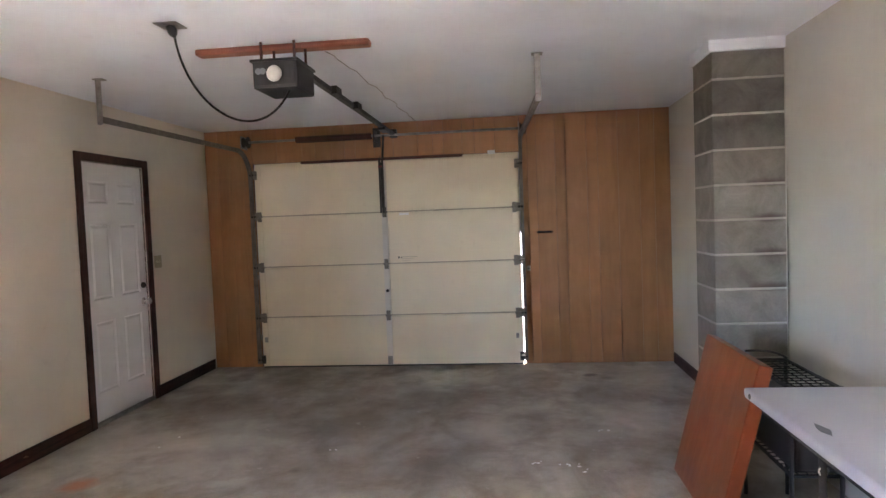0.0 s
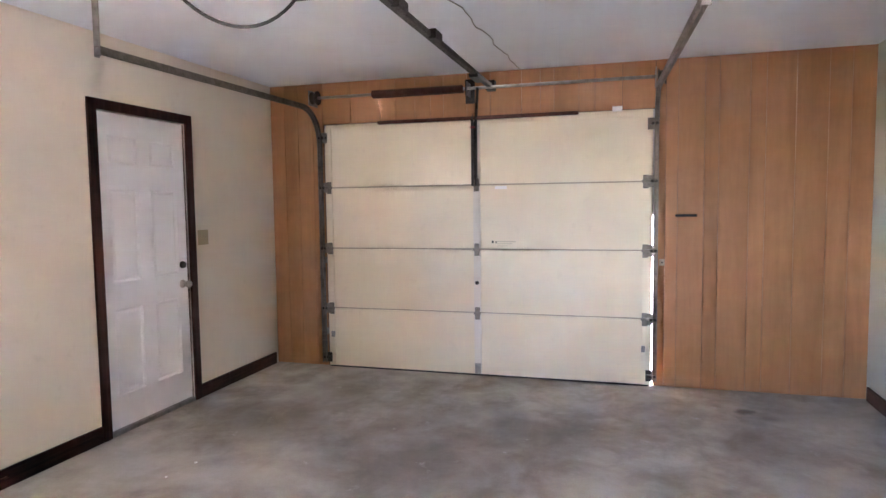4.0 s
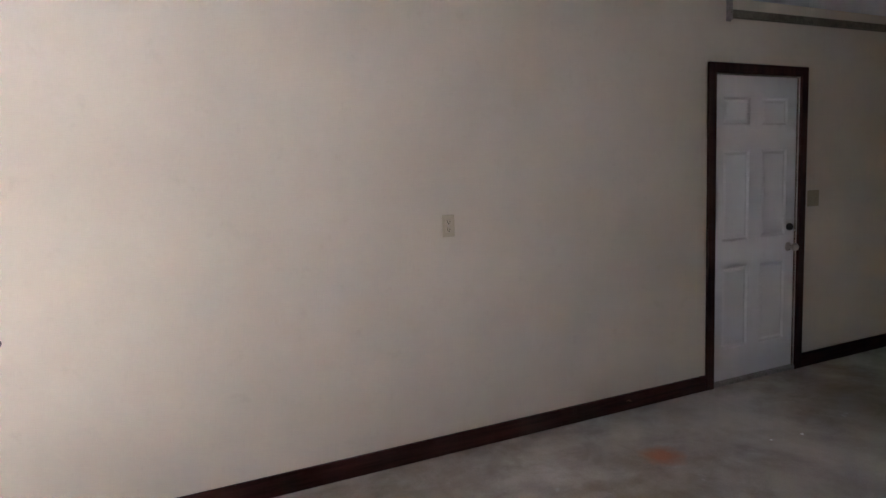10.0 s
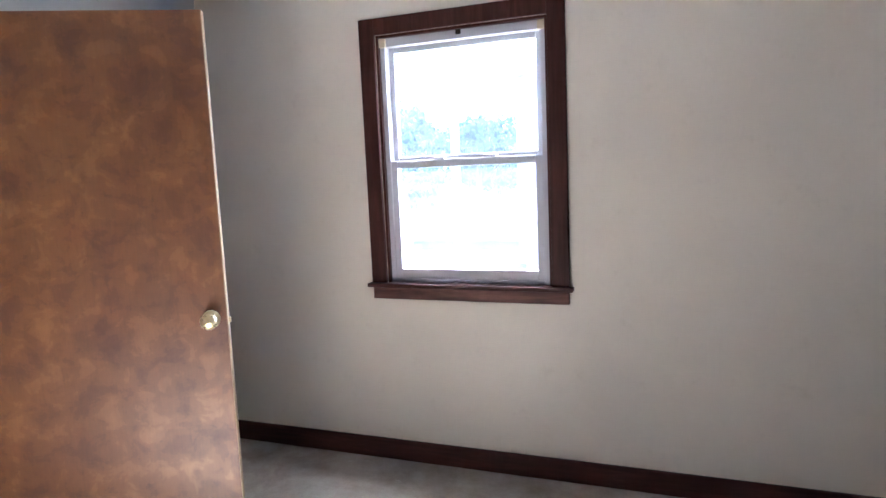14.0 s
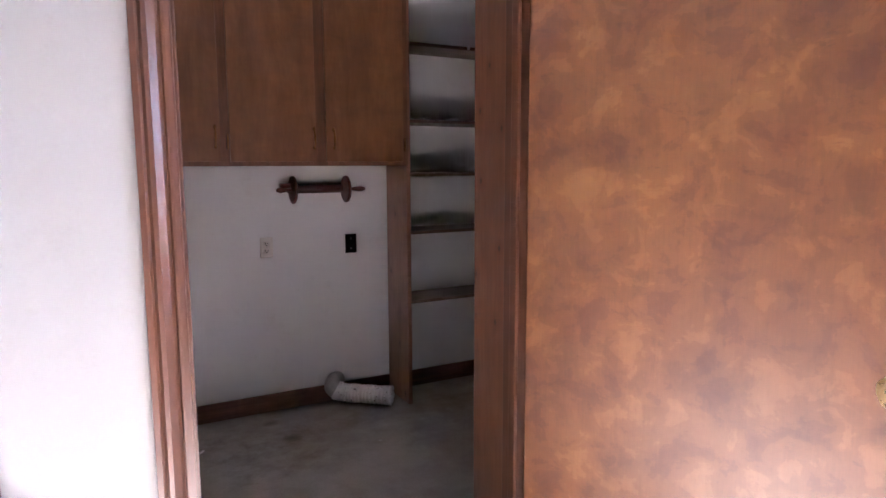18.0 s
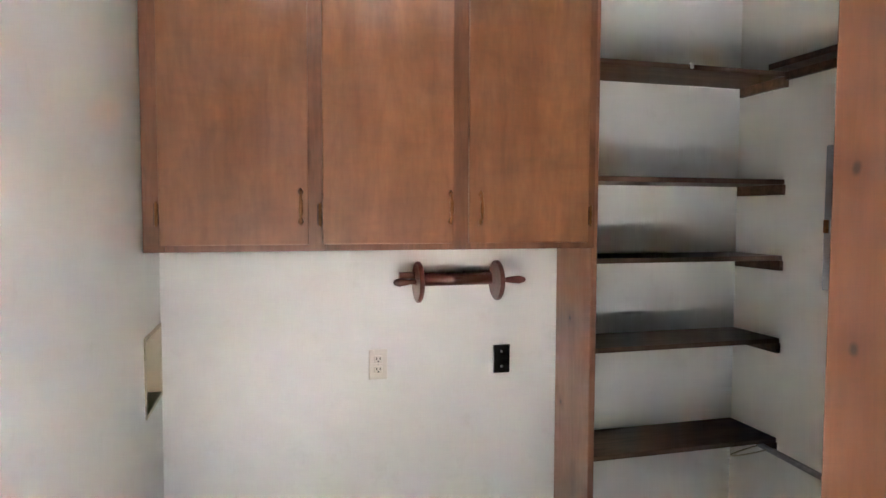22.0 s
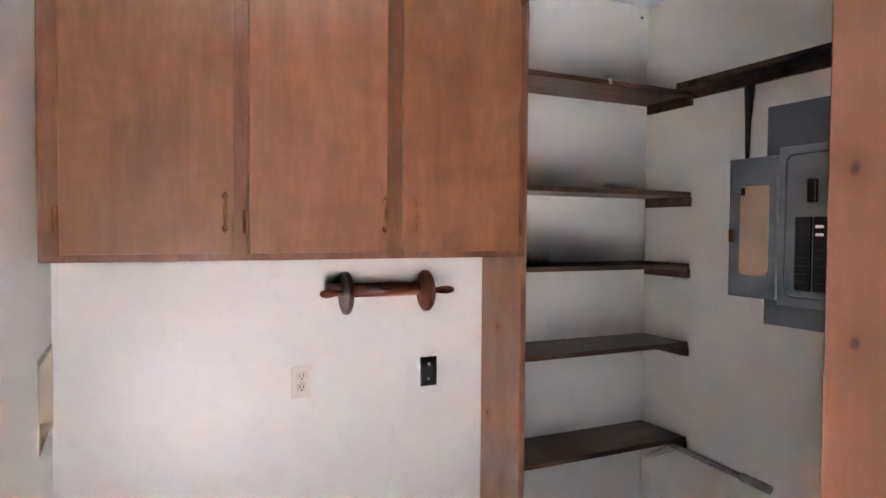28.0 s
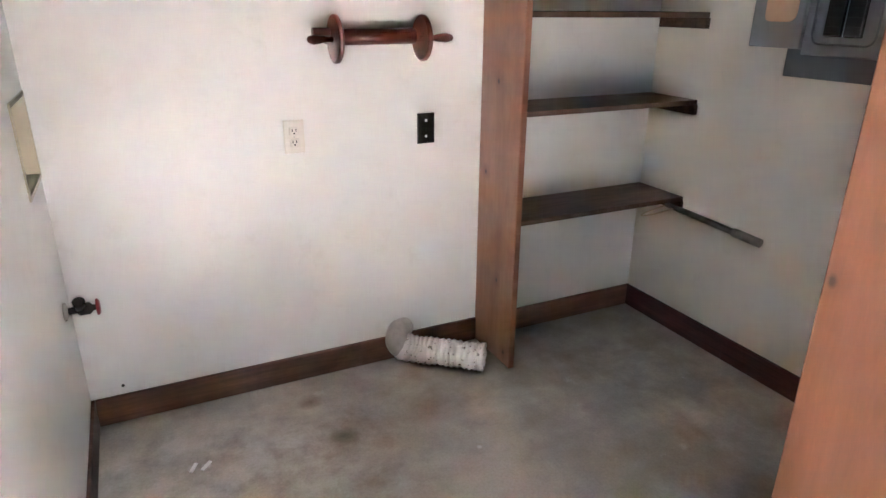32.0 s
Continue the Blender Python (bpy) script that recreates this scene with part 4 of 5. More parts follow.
part("side_rail", boxes((TX0 + 0.04, TX0 + 0.06, TY0 + 0.1, TY1 - 0.1, TZ - 0.085, TZ - 0.045)), DARKMETAL, tb)

rb = thing("leaning_board", "red-stained wooden panel leaning against the wire rack", "board", (4.2, -3.16, 0))
bm = boxes((-0.004, 0.062, -0.39, 0.40, 0, 0.828), bevel=0.010)
brd = part("panel", bm, REDWOOD, rb)
brd.matrix_world = pose(4.165, -3.16, 0.0, 0, 14.3, 0)

rack = thing("wire_rack", "black wire storage rack beside the flue", "rack", (4.68, -3.1, 0))
RX0, RX1, RY0, RY1 = 4.455, 4.665, -3.66, -3.09
for z in (0.33, 0.72):
    part("rim", tube([(RX0, RY0, z), (RX1, RY0, z), (RX1, RY1, z), (RX0, RY1, z), (RX0, RY0, z)], 0.009, 8), RUBBER, rack)
    for k in range(11):
        y = RY0 + (RY1 - RY0) * (k + 1) / 12
        part("wire", tube([(RX0, y, z), (RX1, y, z)], 0.003, 6), RUBBER, rack)
    for k in range(4):
        x = RX0 + (RX1 - RX0) * (k + 1) / 5
        part("wire", tube([(x, RY0, z - 0.006), (x, RY1, z - 0.006)], 0.003, 6), RUBBER, rack)
for x in (RX0, RX1):
    for y in (RY0, RY1):
        part("leg", tube([(x, y, 0), (x, y, 0.73)], 0.010, 8), RUBBER, rack)
blackbox = thing("black_crate", "black plastic crate on the wire rack", "crate", (4.56, -3.38, 0.34))
part("body", boxes((4.475, 4.645, -3.64, -3.12, 0.34, 0.60), bevel=0.012), RUBBER, blackbox)
part("rim", boxes((4.47, 4.65, -3.645, -3.115, 0.60, 0.618), bevel=0.006), RUBBER, blackbox)
cable = thing("loose_cable", "black cable looped on the wire rack", "cable", (4.65, -2.8, 0.73))
part("cable", tube(bezier((4.66, -3.12, 0.735), (4.62, -3.06, 0.765), (4.54, -3.08, 0.77), (4.46, -3.10, 0.772), 16), 0.006, 8), RUBBER, cable)

# ---- outlets and switches ----
def wall_plate(name, label, origin, turn, kind, material=IVORY):
    """A plate 70 x 115 mm, facing +x before it is turned."""
    e = thing(name, label, "wall plate")
    part("plate", boxes((0, 0.006, -0.036, 0.036, -0.058, 0.058), bevel=0.003), material, e)
    if kind == "outlet":
        for z in (0.02, -0.02):
            r = part("receptacle", boxes((0.004, 0.009, -0.017, 0.017, z - 0.0145, z + 0.0145), bevel=0.004), material, e)
            part("slots", boxes((0.0085, 0.0098, -0.008, -0.005, z - 0.002, z + 0.008), (0.0085, 0.0098, 0.005, 0.008, z - 0.002, z + 0.008), (0.0085, 0.0098, -0.003, 0.003, z - 0.01, z - 0.005)), SLOT, r)
        part("screw", turned((0.006, 0, 0), (0.0085, 0, 0), [(0, 0.004), (1, 0.003)], 10), CHROME, e)
    elif kind == "switch":
        for y in (-0.012, 0.012):
            part("toggle", boxes((0.005, 0.018, y - 0.004, y + 0.004, -0.006, 0.012), bevel=0.002), material, e)
    else:
        for z in (0.03, -0.03):
            part("screw", turned((0.006, 0, z), (0.0085, 0, z), [(0, 0.005), (1, 0.004)], 10), CHROME, e)
    e.matrix_world = Matrix.Translation(origin) @ pose(0, 0, 0, 0, 0, turn)
    return e


wall_plate("wall_outlet", "ivory duplex outlet on the cream wall", (0.0, -3.955, 1.232), 0, "outlet")
sw = wall_plate("light_switch", "tan double light switch beside the side door", (0.0, -1.026, 1.234), 0, "switch", TANPLATE)
sw.scale = (1.0, 1.75, 1.0)
wall_plate("laundry_outlet", "ivory duplex outlet on the laundry wall", (1.616, YL, 0.966), 90, "outlet", OFFWHITE)
wall_plate("black_wall_plate", "glossy black blank wall plate on the laundry wall", (1.112, YL, 0.96), 90, "blank", BLACK)

# ---- laundry doorway ----
frame_l = tagged(new("doorway_trim"), "stained pine jambs and casing of the laundry doorway", "door casing", kind="structure")
part("jamb", boxes((JX1, JX1 + 0.02, YBB, YB, 0, JH), bevel=0.003), PINE, frame_l)
part("jamb", boxes((JX0 - 0.02, JX0, YBB, YB, 0, JH), bevel=0.003), PINE, frame_l)
part("head_jamb", boxes((JX0 - 0.02, JX1 + 0.02, YBB, YB, JH, JH + 0.02), bevel=0.003), PINE, frame_l)
for x0, x1 in ((JX1 - 0.012, JX1), (JX0, JX0 + 0.012)):
    part("stop", boxes((x0, x1, YB - 0.07, YB - 0.038, 0, JH), bevel=0.003), PINE, frame_l)
for s, x in ((1, JX1 + 0.005), (-1, JX0 - 0.005)):
    cs_ = [(0.0, 0.008), (0.010, 0.010), (0.016, 0.010), (0.020, 0.005), (0.028, 0.012), (0.044, 0.019), (0.054, 0.020), (0.060, 0.013), (0.066, 0.017), (0.078, 0.015)]
    bm = bmesh.new()
    rings = []
    for z in (0.0, JH + 0.07):
        rings.append([bm.verts.new((x + s * u, YB + w, z)) for u, w in cs_] + [bm.verts.new((x + s * 0.078, YB, z)), bm.verts.new((x, YB, z))])
    k = len(rings[0])
    for q in range(k):
        bm.faces.new((rings[0][q], rings[0][(q + 1) % k], rings[1][(q + 1) % k], rings[1][q]))
    bm.faces.new(rings[0][::-1])
    bm.faces.new(rings[1])
    part("casing", bm, PINE, frame_l, "moulded pine casing")
part("strike_plate", boxes((JX1 - 0.002, JX1 + 0.001, YB - 0.035, YB - 0.008, 0.90, 0.96)), ABRASS, frame_l, "worn strike plate")
part("head_casing", boxes((JX0 - 0.004, JX1 + 0.004, YB, YB + 0.016, JH + 0.004, JH + 0.07), bevel=0.004), PINE, frame_l)
part("end_plank", boxes((1.255, 1.275, -8.315, YBB - 0.001, 0, H - 0.02), bevel=0.004), PLANK, frame_l, "wide knotty pine end plank")

# open door leaf
leaf = thing("laundry_door", "burl-stained flush wooden door standing open", "door", (1.385, -7.845, 0))
LW = 0.915
bm = boxes((0, LW, -0.035, 0, 0.012, 2.03), bevel=0.003)
sl = part("slab", bm, LEAFW, leaf)
kb = part("knob", turned((LW - 0.055, 0.0, 0.945), (LW - 0.055, 0.062, 0.945), [(0, 0.033), (0.1, 0.033), (0.18, 0.014), (0.45, 0.012), (0.58, 0.026), (0.78, 0.030), (0.93, 0.024), (1, 0.006)]), BRASS, leaf, "polished brass knob", True)
kb2 = part("knob", turned((LW - 0.055, -0.035, 0.945), (LW - 0.055, -0.097, 0.945), [(0, 0.033), (0.1, 0.033), (0.18, 0.014), (0.45, 0.012), (0.58, 0.026), (0.78, 0.030), (0.93, 0.024), (1, 0.006)]), BRASS, leaf, "polished brass knob", True)
lt = part("latch", boxes((LW, LW + 0.012, -0.024, -0.011, 0.925, 0.945), bevel=0.003), BRASS, leaf)
edge = part("edge_strip", boxes((LW - 0.001, LW + 0.002, -0.034, -0.001, 0.014, 2.028)), TANW, leaf, "pale raw door edge")
hg = [part("hinge", tube([(-0.002, -0.041, z), (-0.002, -0.041, z + 0.09)], 0.006), ABRASS, leaf) for z in (0.22, 1.0, 1.8)]
_lm = pose(1.385, -7.845, 0, 0, 0, math.degrees(math.atan2(0.80, -0.445)))
for o in (sl, kb, kb2, lt, edge, *hg):
    o.matrix_parent_inverse = Matrix.Identity(4)
leaf.matrix_world = _lm @ Matrix.Diagonal((1, -1, 1, 1))

# ---- laundry wall cabinet ----
CX0, CX1, CY, CZ0, CZ1 = 0.872, 2.385, -9.705, 1.424, 2.475
cab = thing("wall_cabinet", "stained birch wall cabinet with three shut doors", "cabinet", (1.63, YL, CZ0))
part("body", boxes((CX0, CX1, YL, CY - 0.019, CZ0 + 0.015, CZ1), bevel=0.002), CABDARK, cab)
part("bottom", boxes((CX0, CX1, YL, CY - 0.019, CZ0, CZ0 + 0.015)), CABDARK, cab)
DOORS = ((1.892, 2.335), (1.411, 1.848), (0.908, 1.356))
DZ0, DZ1 = CZ0 + 0.022, 2.452
fr = [(CX0, DOORS[2][0] + 0.012), (DOORS[2][1] - 0.012, DOORS[1][0] + 0.012), (DOORS[1][1] - 0.012, DOORS[0][0] + 0.012), (DOORS[0][1] - 0.012, CX1)]
for x0, x1 in fr:
    part("frame_stile", boxes((x0, x1, CY - 0.019, CY - 0.008, CZ0, CZ1), bevel=0.002), CABDARK, cab)
for z0, z1 in ((CZ0, CZ0 + 0.035), (DZ1 - 0.02, CZ1)):
    for (a, b), (c, d) in zip(fr, fr[1:]):
        part("frame_rail", boxes((b, c, CY - 0.019, CY - 0.009, z0, z1), bevel=0.002), CABDARK, cab)


def pull(x, z, parent):
    """An antique brass bow handle with a ringed grip and leaf-shaped end plates."""
    y = CY + 0.014
    rise = 0.65
    arc = [(-0.050, 0.0), (-0.047, 0.010), (-0.040, 0.019), (-0.030, 0.024), (-0.022, 0.026), (-0.018, 0.026), (-0.010, 0.027), (0.0, 0.0275), (0.010, 0.027), (0.018, 0.026), (0.022, 0.026), (0.030, 0.024), (0.040, 0.019), (0.047, 0.010), (0.050, 0.0)]
    rad = [0.0055, 0.005, 0.0045, 0.0045, 0.0045, 0.0075, 0.006, 0.0078, 0.006, 0.0075, 0.0045, 0.0045, 0.0045, 0.005, 0.0055]
    h = part("handle", tube([(x, y + d * rise, z + k) for k, d in arc], rad, 10), ABRASS, parent, "antique brass bow handle", True)
    for s in (-1, 1):
        part("end_plate", turned((x, y + 0.001, z + s * 0.036), (x, y + 0.001, z + s * 0.060), [(0, 0.004), (0.3, 0.008), (0.55, 0.0095), (0.8, 0.005), (1, 0.001)], 12), ABRASS, h)


for (x0, x1), hx, hin in zip(DOORS, (1.917, 1.422, 1.315), (x1s for x1s in (2.343, 1.856, 0.897))):
    d = part("cabinet_door", boxes((x0, x1, CY - 0.004, CY + 0.014, DZ0, DZ1), bevel=0.004), CABW, cab, "smooth stained birch door")
    pull(hx, 1.567, d)
    for z in (CZ0 + 0.085, DZ1 - 0.12):
        hh = part("hinge", boxes((hin - 0.008, hin + 0.008, CY - 0.004, CY + 0.008, z, z + 0.065), bevel=0.003), RUSTY, d, "dark bronze hinge")
        part("hinge_barrel", turned((hin, CY + 0.009, z - 0.006), (hin, CY + 0.009, z + 0.071), [(0, 0.002), (0.06, 0.005), (0.1, 0.0035), (0.13, 0.0055), (0.87, 0.0055), (0.9, 0.0035), (0.94, 0.005), (1, 0.002)], 10), ABRASS, hh)
crown = thing("crown_moulding", "dark stained crown moulding on the wall cabinet", "moulding", (1.63, CY, CZ1))
bm = bmesh.new()
prof = [(0.0, 0.0), (0.014, 0.0), (0.018, 0.014), (0.03, 0.03), (0.04, 0.05), (0.055, 0.058), (0.058, 0.074), (0.0, 0.074)]
r0 = [bm.verts.new((CX0 - u, CY + u, CZ1 + w - 0.012)) for u, w in prof]
r1 = [bm.verts.new((CX1, CY + u, CZ1 + w - 0.012)) for u, w in prof]
rr = [bm.verts.new((CX0 - u, YL, CZ1 + w - 0.012)) for u, w in prof]
for a, b in ((r0, r1), (rr, r0)):
    for k in range(len(prof)):
        bm.faces.new((a[k], a[(k + 1) % len(prof)], b[(k + 1) % len(prof)], b[k]))
bm.faces.new(r1)
bm.faces.new(rr[::-1])
part("moulding", bm, CABDARK, crown)

upright = thing("shelf_upright", "brown pine upright board between cabinet and shelves", "board", (0.86, YL, 0))
part("board", boxes((0.847, 0.872, YL, -9.735, 0, H - 0.02), bevel=0.003), BOARDW, upright)

# ---- pantry shelves ----
SY = -9.755
for z in (2.12, 1.69, 1.382, 1.043, 0.628):
    s = thing("shelf", "dark stained wooden shelf board on wall cleats", "shelf", (0.42, YL, z), "pantry shelves")
    part("board", boxes((0.003, 0.847, YL, SY, z - 0.02, z), bevel=0.003), SHELFW, s)
    part("cleat", boxes((0, 0.02, YL + 0.02, SY + 0.003, z - 0.062, z - 0.02), bevel=0.003), SHELFW, s)
    part("cleat", boxes((0.827, 0.847, YL, SY - 0.03, z - 0.05, z - 0.02), bevel=0.003), SHELFW, s)
side = thing("side_shelf", "dark stained shelf board along the breaker wall", "shelf", (0.1, -9.2, 2.142))
part("board", boxes((0.003, 0.10, SY, -8.35, 2.118, 2.142), bevel=0.003), SHELFW, side)
part("lip", boxes((0.0, 0.02, SY, -8.35, 2.085, 2.118), bevel=0.003), SHELFW, side)

# ---- breaker panel ----
bp = thing("breaker_panel", "grey steel breaker panel with its cover door open", "breaker panel", (0, -9.2, 1.58))
part("backplate", boxes((0.0, 0.012, -9.384, -8.98, 1.174, 1.988), bevel=0.003), PANELDK, bp, "flat dark grey flush cover")
part("panel_face", boxes((0.012, 0.022, -9.325, -9.05, 1.25, 1.83), bevel=0.004), PANELGREY, bp)


def rounded_rim(x, y0, y1, z0, z1, r, rad):
    pts = []
    for cy, cz, a0 in ((y1 - r, z1 - r, 0), (y0 + r, z1 - r, 90), (y0 + r, z0 + r, 180), (y1 - r, z0 + r, 270)):
        for k in range(5):
            a = radians(a0 + 22.5 * k)
            pts.append((x, cy + r * math.cos(a), cz + r * math.sin(a)))
    return tube(pts + [pts[0]], rad, 6)


part("door_rim", rounded_rim(0.022, -9.295, -9.08, 1.288, 1.80, 0.03, 0.004), PANELDK, bp, "rounded rim of the cover opening")
for y0 in (-9.25, -9.182):
    col = part("breaker_column", boxes((0.022, 0.03, y0, y0 + 0.06, 1.312, 1.575), bevel=0.003), BLACK, bp, "black breaker column")
    for k in range(9):
        part("breaker", boxes((0.03, 0.037, y0 + 0.004, y0 + 0.056, 1.316 + k * 0.0287, 1.316 + k * 0.0287 + 0.0283), bevel=0.0008), RUBBER, col)
for k in range(2):
    part("breaker_toggle", boxes((0.037, 0.046, -9.165, -9.14, 1.535 - 0.028 * k, 1.545 - 0.028 * k), bevel=0.002), WPAPER, bp, "white breaker toggle")
part("main_switch", boxes((0.022, 0.04, -9.205, -9.17, 1.625, 1.708), bevel=0.006), BLACK, bp, "black main switch")
cd = part("cover_door", boxes((0.012, 0.034, -9.53, -9.325, 1.268, 1.803), bevel=0.005), PANELGREY, bp, "open grey cover door")
bm = bmesh.new()
vs = [bm.verts.new((0.0365, -9.416 + sy * (0.062 - r) + r * math.cos(radians(a)) , 1.525 + sz * (0.17 - r) + r * math.sin(radians(a)))) for sy, sz, a0, r in ((1, 1, 0, 0.006), (-1, 1, 90, 0.006), (-1, -1, 180, 0.02), (1, -1, 270, 0.03)) for a in (a0, a0 + 30, a0 + 60, a0 + 90)]
top = bm.faces.new(vs)
ext = bmesh.ops.extrude_face_region(bm, geom=[top])
for v in ext["geom"]:
    if isinstance(v, bmesh.types.BMVert):
        v.co.x = 0.034
part("directory_card", bm, PAPER, cd, "aged tan directory card")
part("card_mark", boxes((0.0366, 0.0372, -9.474, -9.456, 1.66, 1.69)), SLOT, cd)
part("cover_latch", boxes((0.034, 0.046, -9.522, -9.505, 1.48, 1.53), bevel=0.004), ABRASS, cd, "brass cover latch")
ph = thing("panel_conduit", "grey conduit running up from the breaker panel", "conduit", (0.014, -9.468, 1.8))
part("pipe", tube([(0.014, -9.468, 1.80), (0.014, -9.468, 1.95), (0.016, -9.462, 2.085)], [0.008, 0.011, 0.02], 10), DARKMETAL, ph)

# ---- towel holder ----
sp = thing("paper_towel_holder", "turned mahogany towel holder with two round ends", "towel holder", (1.33, YL, 1.29))
SPY, SPZ = -9.925, 1.292
for x in (1.171, 1.481):
    part("disc", turned((x - 0.009, SPY, SPZ), (x + 0.009, SPY, SPZ), [(0, 0.071), (0.2, 0.077), (0.8, 0.077), (1, 0.071)], 32), MAHOG, sp, "round end disc")
    part("wall_arm", boxes((x - 0.009, x + 0.009, YL, SPY - 0.05, SPZ - 0.02, SPZ + 0.03), bevel=0.003), MAHOG, sp)
part("bar", turned((1.160, SPY - 0.05, SPZ + 0.004), (1.475, SPY - 0.05, SPZ + 0.004), [(0, 0.026), (1, 0.026)], 24), MAHOG, sp)
part("finial", turned((1.163, SPY, SPZ), (1.052, SPY, SPZ), [(0, 0.010), (0.2, 0.008), (0.45, 0.013), (0.75, 0.016), (0.95, 0.010), (1, 0.003)], 18), MAHOG, sp)
part("finial", turned((1.489, SPY, SPZ), (1.575, SPY, SPZ), [(0, 0.010), (0.2, 0.008), (0.45, 0.012), (0.75, 0.016), (0.95, 0.010), (1, 0.003)], 18), MAHOG, sp)
part("peg", turned((1.489, SPY - 0.03, SPZ + 0.022), (1.548, SPY - 0.03, SPZ + 0.022), [(0, 0.014), (1, 0.014)], 14), MAHOG, sp)

# ---- dryer duct ----
du = thing("dryer_duct", "crinkled foil dryer duct lying on the floor", "duct", (1.1, -9.86, 0))
pts = [(1.21, YL - 0.015, 0.128), (1.252, YL + 0.032, 0.126), (1.266, YL + 0.074, 0.098), (1.20, YL + 0.098, 0.070), (1.10, -9.872, 0.063), (0.98, -9.774, 0.062)]
fine = []
for i in range(len(pts) - 1):
    p0, p1, p2, p3 = (Vector(pts[min(max(i + o, 0), len(pts) - 1)]) for o in (-1, 0, 1, 2))
    n = max(4, int((p2 - p1).length / 0.0055))
    for k in range(n):
        t = k / n
        fine.append(0.5 * (2 * p1 + (p2 - p0) * t + (2 * p0 - 5 * p1 + 4 * p2 - p3) * t * t + (3 * p1 - p0 - 3 * p2 + p3) * t ** 3))
fine.append(Vector(pts[-1]))
cut = int(len(fine) * 0.27)
part("elbow", tube(fine[:cut + 3], [0.046 + 0.005 * k / (cut + 3) for k in range(cut + 3)], 28), DUCTGREY, du, "smooth dull grey elbow", True)
hose = fine[cut:]
bm = tube(hose, [0.0555 + (0.0024 if (k // 2) % 2 else -0.0022) + 0.0015 * math.sin(k * 0.37) for k in range(len(hose))], 28)
bmesh.ops.delete(bm, geom=[f for f in bm.faces if len(f.verts) > 4], context="FACES_ONLY")
for v in bm.verts:
    v.co += 0.0016 * Vector((noise.noise(v.co * 45), noise.noise(v.co * 45 + Vector((7, 0, 0))), noise.noise(v.co * 45 + Vector((0, 9, 0)))))
    v.co.z = max(v.co.z, 0.001)
part("hose", bm, FOIL, du, "crinkled silver foil hose", True)
ed, e0 = (hose[-1] - hose[-4]).normalized(), hose[-1]
bm = tube([e0 - ed * 0.006, e0 - ed * 0.002, e0 + ed * 0.003, e0 + ed * 0.012, e0 + ed * 0.004], [0.054, 0.060, 0.0565, 0.059, 0.054], 28)
bmesh.ops.delete(bm, geom=[f for f in bm.faces if len(f.verts) > 4], context="FACES_ONLY")
for v in bm.verts:
    v.co += 0.005 * Vector((noise.noise(v.co * 60), noise.noise(v.co * 60 + Vector((7, 0, 0))), noise.noise(v.co * 60 + Vector((0, 9, 0)))))
    v.co.z = max(v.co.z, 0.001)
part("torn_lip", bm, FOIL, du, "torn foil lip")
# dark disc stands in for the shaded hollow of the hose
part("inside", turned(e0 - ed * 0.06, e0 - ed * 0.05, [(0, 0.05), (1, 0.05)], 24), SLOT, du)

# ---- conduit stub under the lowest shelf ----
cs = thing("conduit_stub", "grey steel conduit stub with a coupling on the laundry wall", "conduit", (0.02, -9.57, 0.56))
part("pipe", tube([(0.018, -9.83, 0.575), (0.018, -9.345, 0.555)], 0.0125, 12), GALV, cs)
part("coupling", tube([(0.018, -9.46, 0.56), (0.018, -9.335, 0.555)], 0.0175, 12), GALV, cs)
lw = thing("loose_wire", "thin pale wire looped under the lowest shelf", "wire", (0.1, -9.85, 0.56))
part("wire", tube([(0.03 + 0.13 * math.sin(k * math.pi / 12), -9.83 - 0.05 * math.cos(k * math.pi / 12) * (k / 12), 0.57 - 0.03 * math.sin(k * math.pi / 12)) for k in range(13)], 0.003, 6), IVORY, lw)

# ---- valve and recessed box ----
rbx = thing("recessed_box", "ivory recessed wall box beside the laundry hookup", "wall box", (XLL, -9.88, 1.03))
part("rim", boxes((XLL - 0.004, XLL + 0.002, -10.02, -9.725, 0.905, 0.917), (XLL - 0.004, XLL + 0.002, -10.02, -9.725, 1.148, 1.16), (XLL - 0.004, XLL + 0.002, -10.02, -10.008, 0.917, 1.148), (XLL - 0.004, XLL + 0.002, -9.737, -9.725, 0.917, 1.148)), IVORY, rbx)
part("liner", boxes((XLL + 0.085, XLL + 0.09, -10.01, -9.735, 0.915, 1.15), (XLL, XLL + 0.085, -10.01, -10.006, 0.915, 1.15), (XLL, XLL + 0.085, -9.739, -9.735, 0.915, 1.15), (XLL, XLL + 0.085, -10.006, -9.739, 0.915, 0.919), (XLL, XLL + 0.085, -10.006, -9.739, 1.146, 1.15)), IVORY, rbx)
va = thing("hose_valve", "brass hose valve with a red handle on the laundry wall", "valve", (XLL, -9.88, 0.51))
VY, VZ = -9.88, 0.515
part("escutcheon", turned((XLL, VY, VZ), (XLL - 0.012, VY, VZ), [(0, 0.03), (0.5, 0.028), (1, 0.014)], 18), CHROME, va)
part("stem", turned((XLL - 0.01, VY, VZ), (XLL - 0.09, VY, VZ), [(0, 0.011), (0.3, 0.011), (0.4, 0.019), (0.75, 0.019), (0.85, 0.010), (1, 0.008)], 14), DARKMETAL, va)
part("spout", turned((XLL - 0.045, VY, VZ), (XLL - 0.045, VY + 0.02, VZ + 0.035), [(0, 0.014), (0.7, 0.016), (1, 0.018)], 14), DARKMETAL, va)
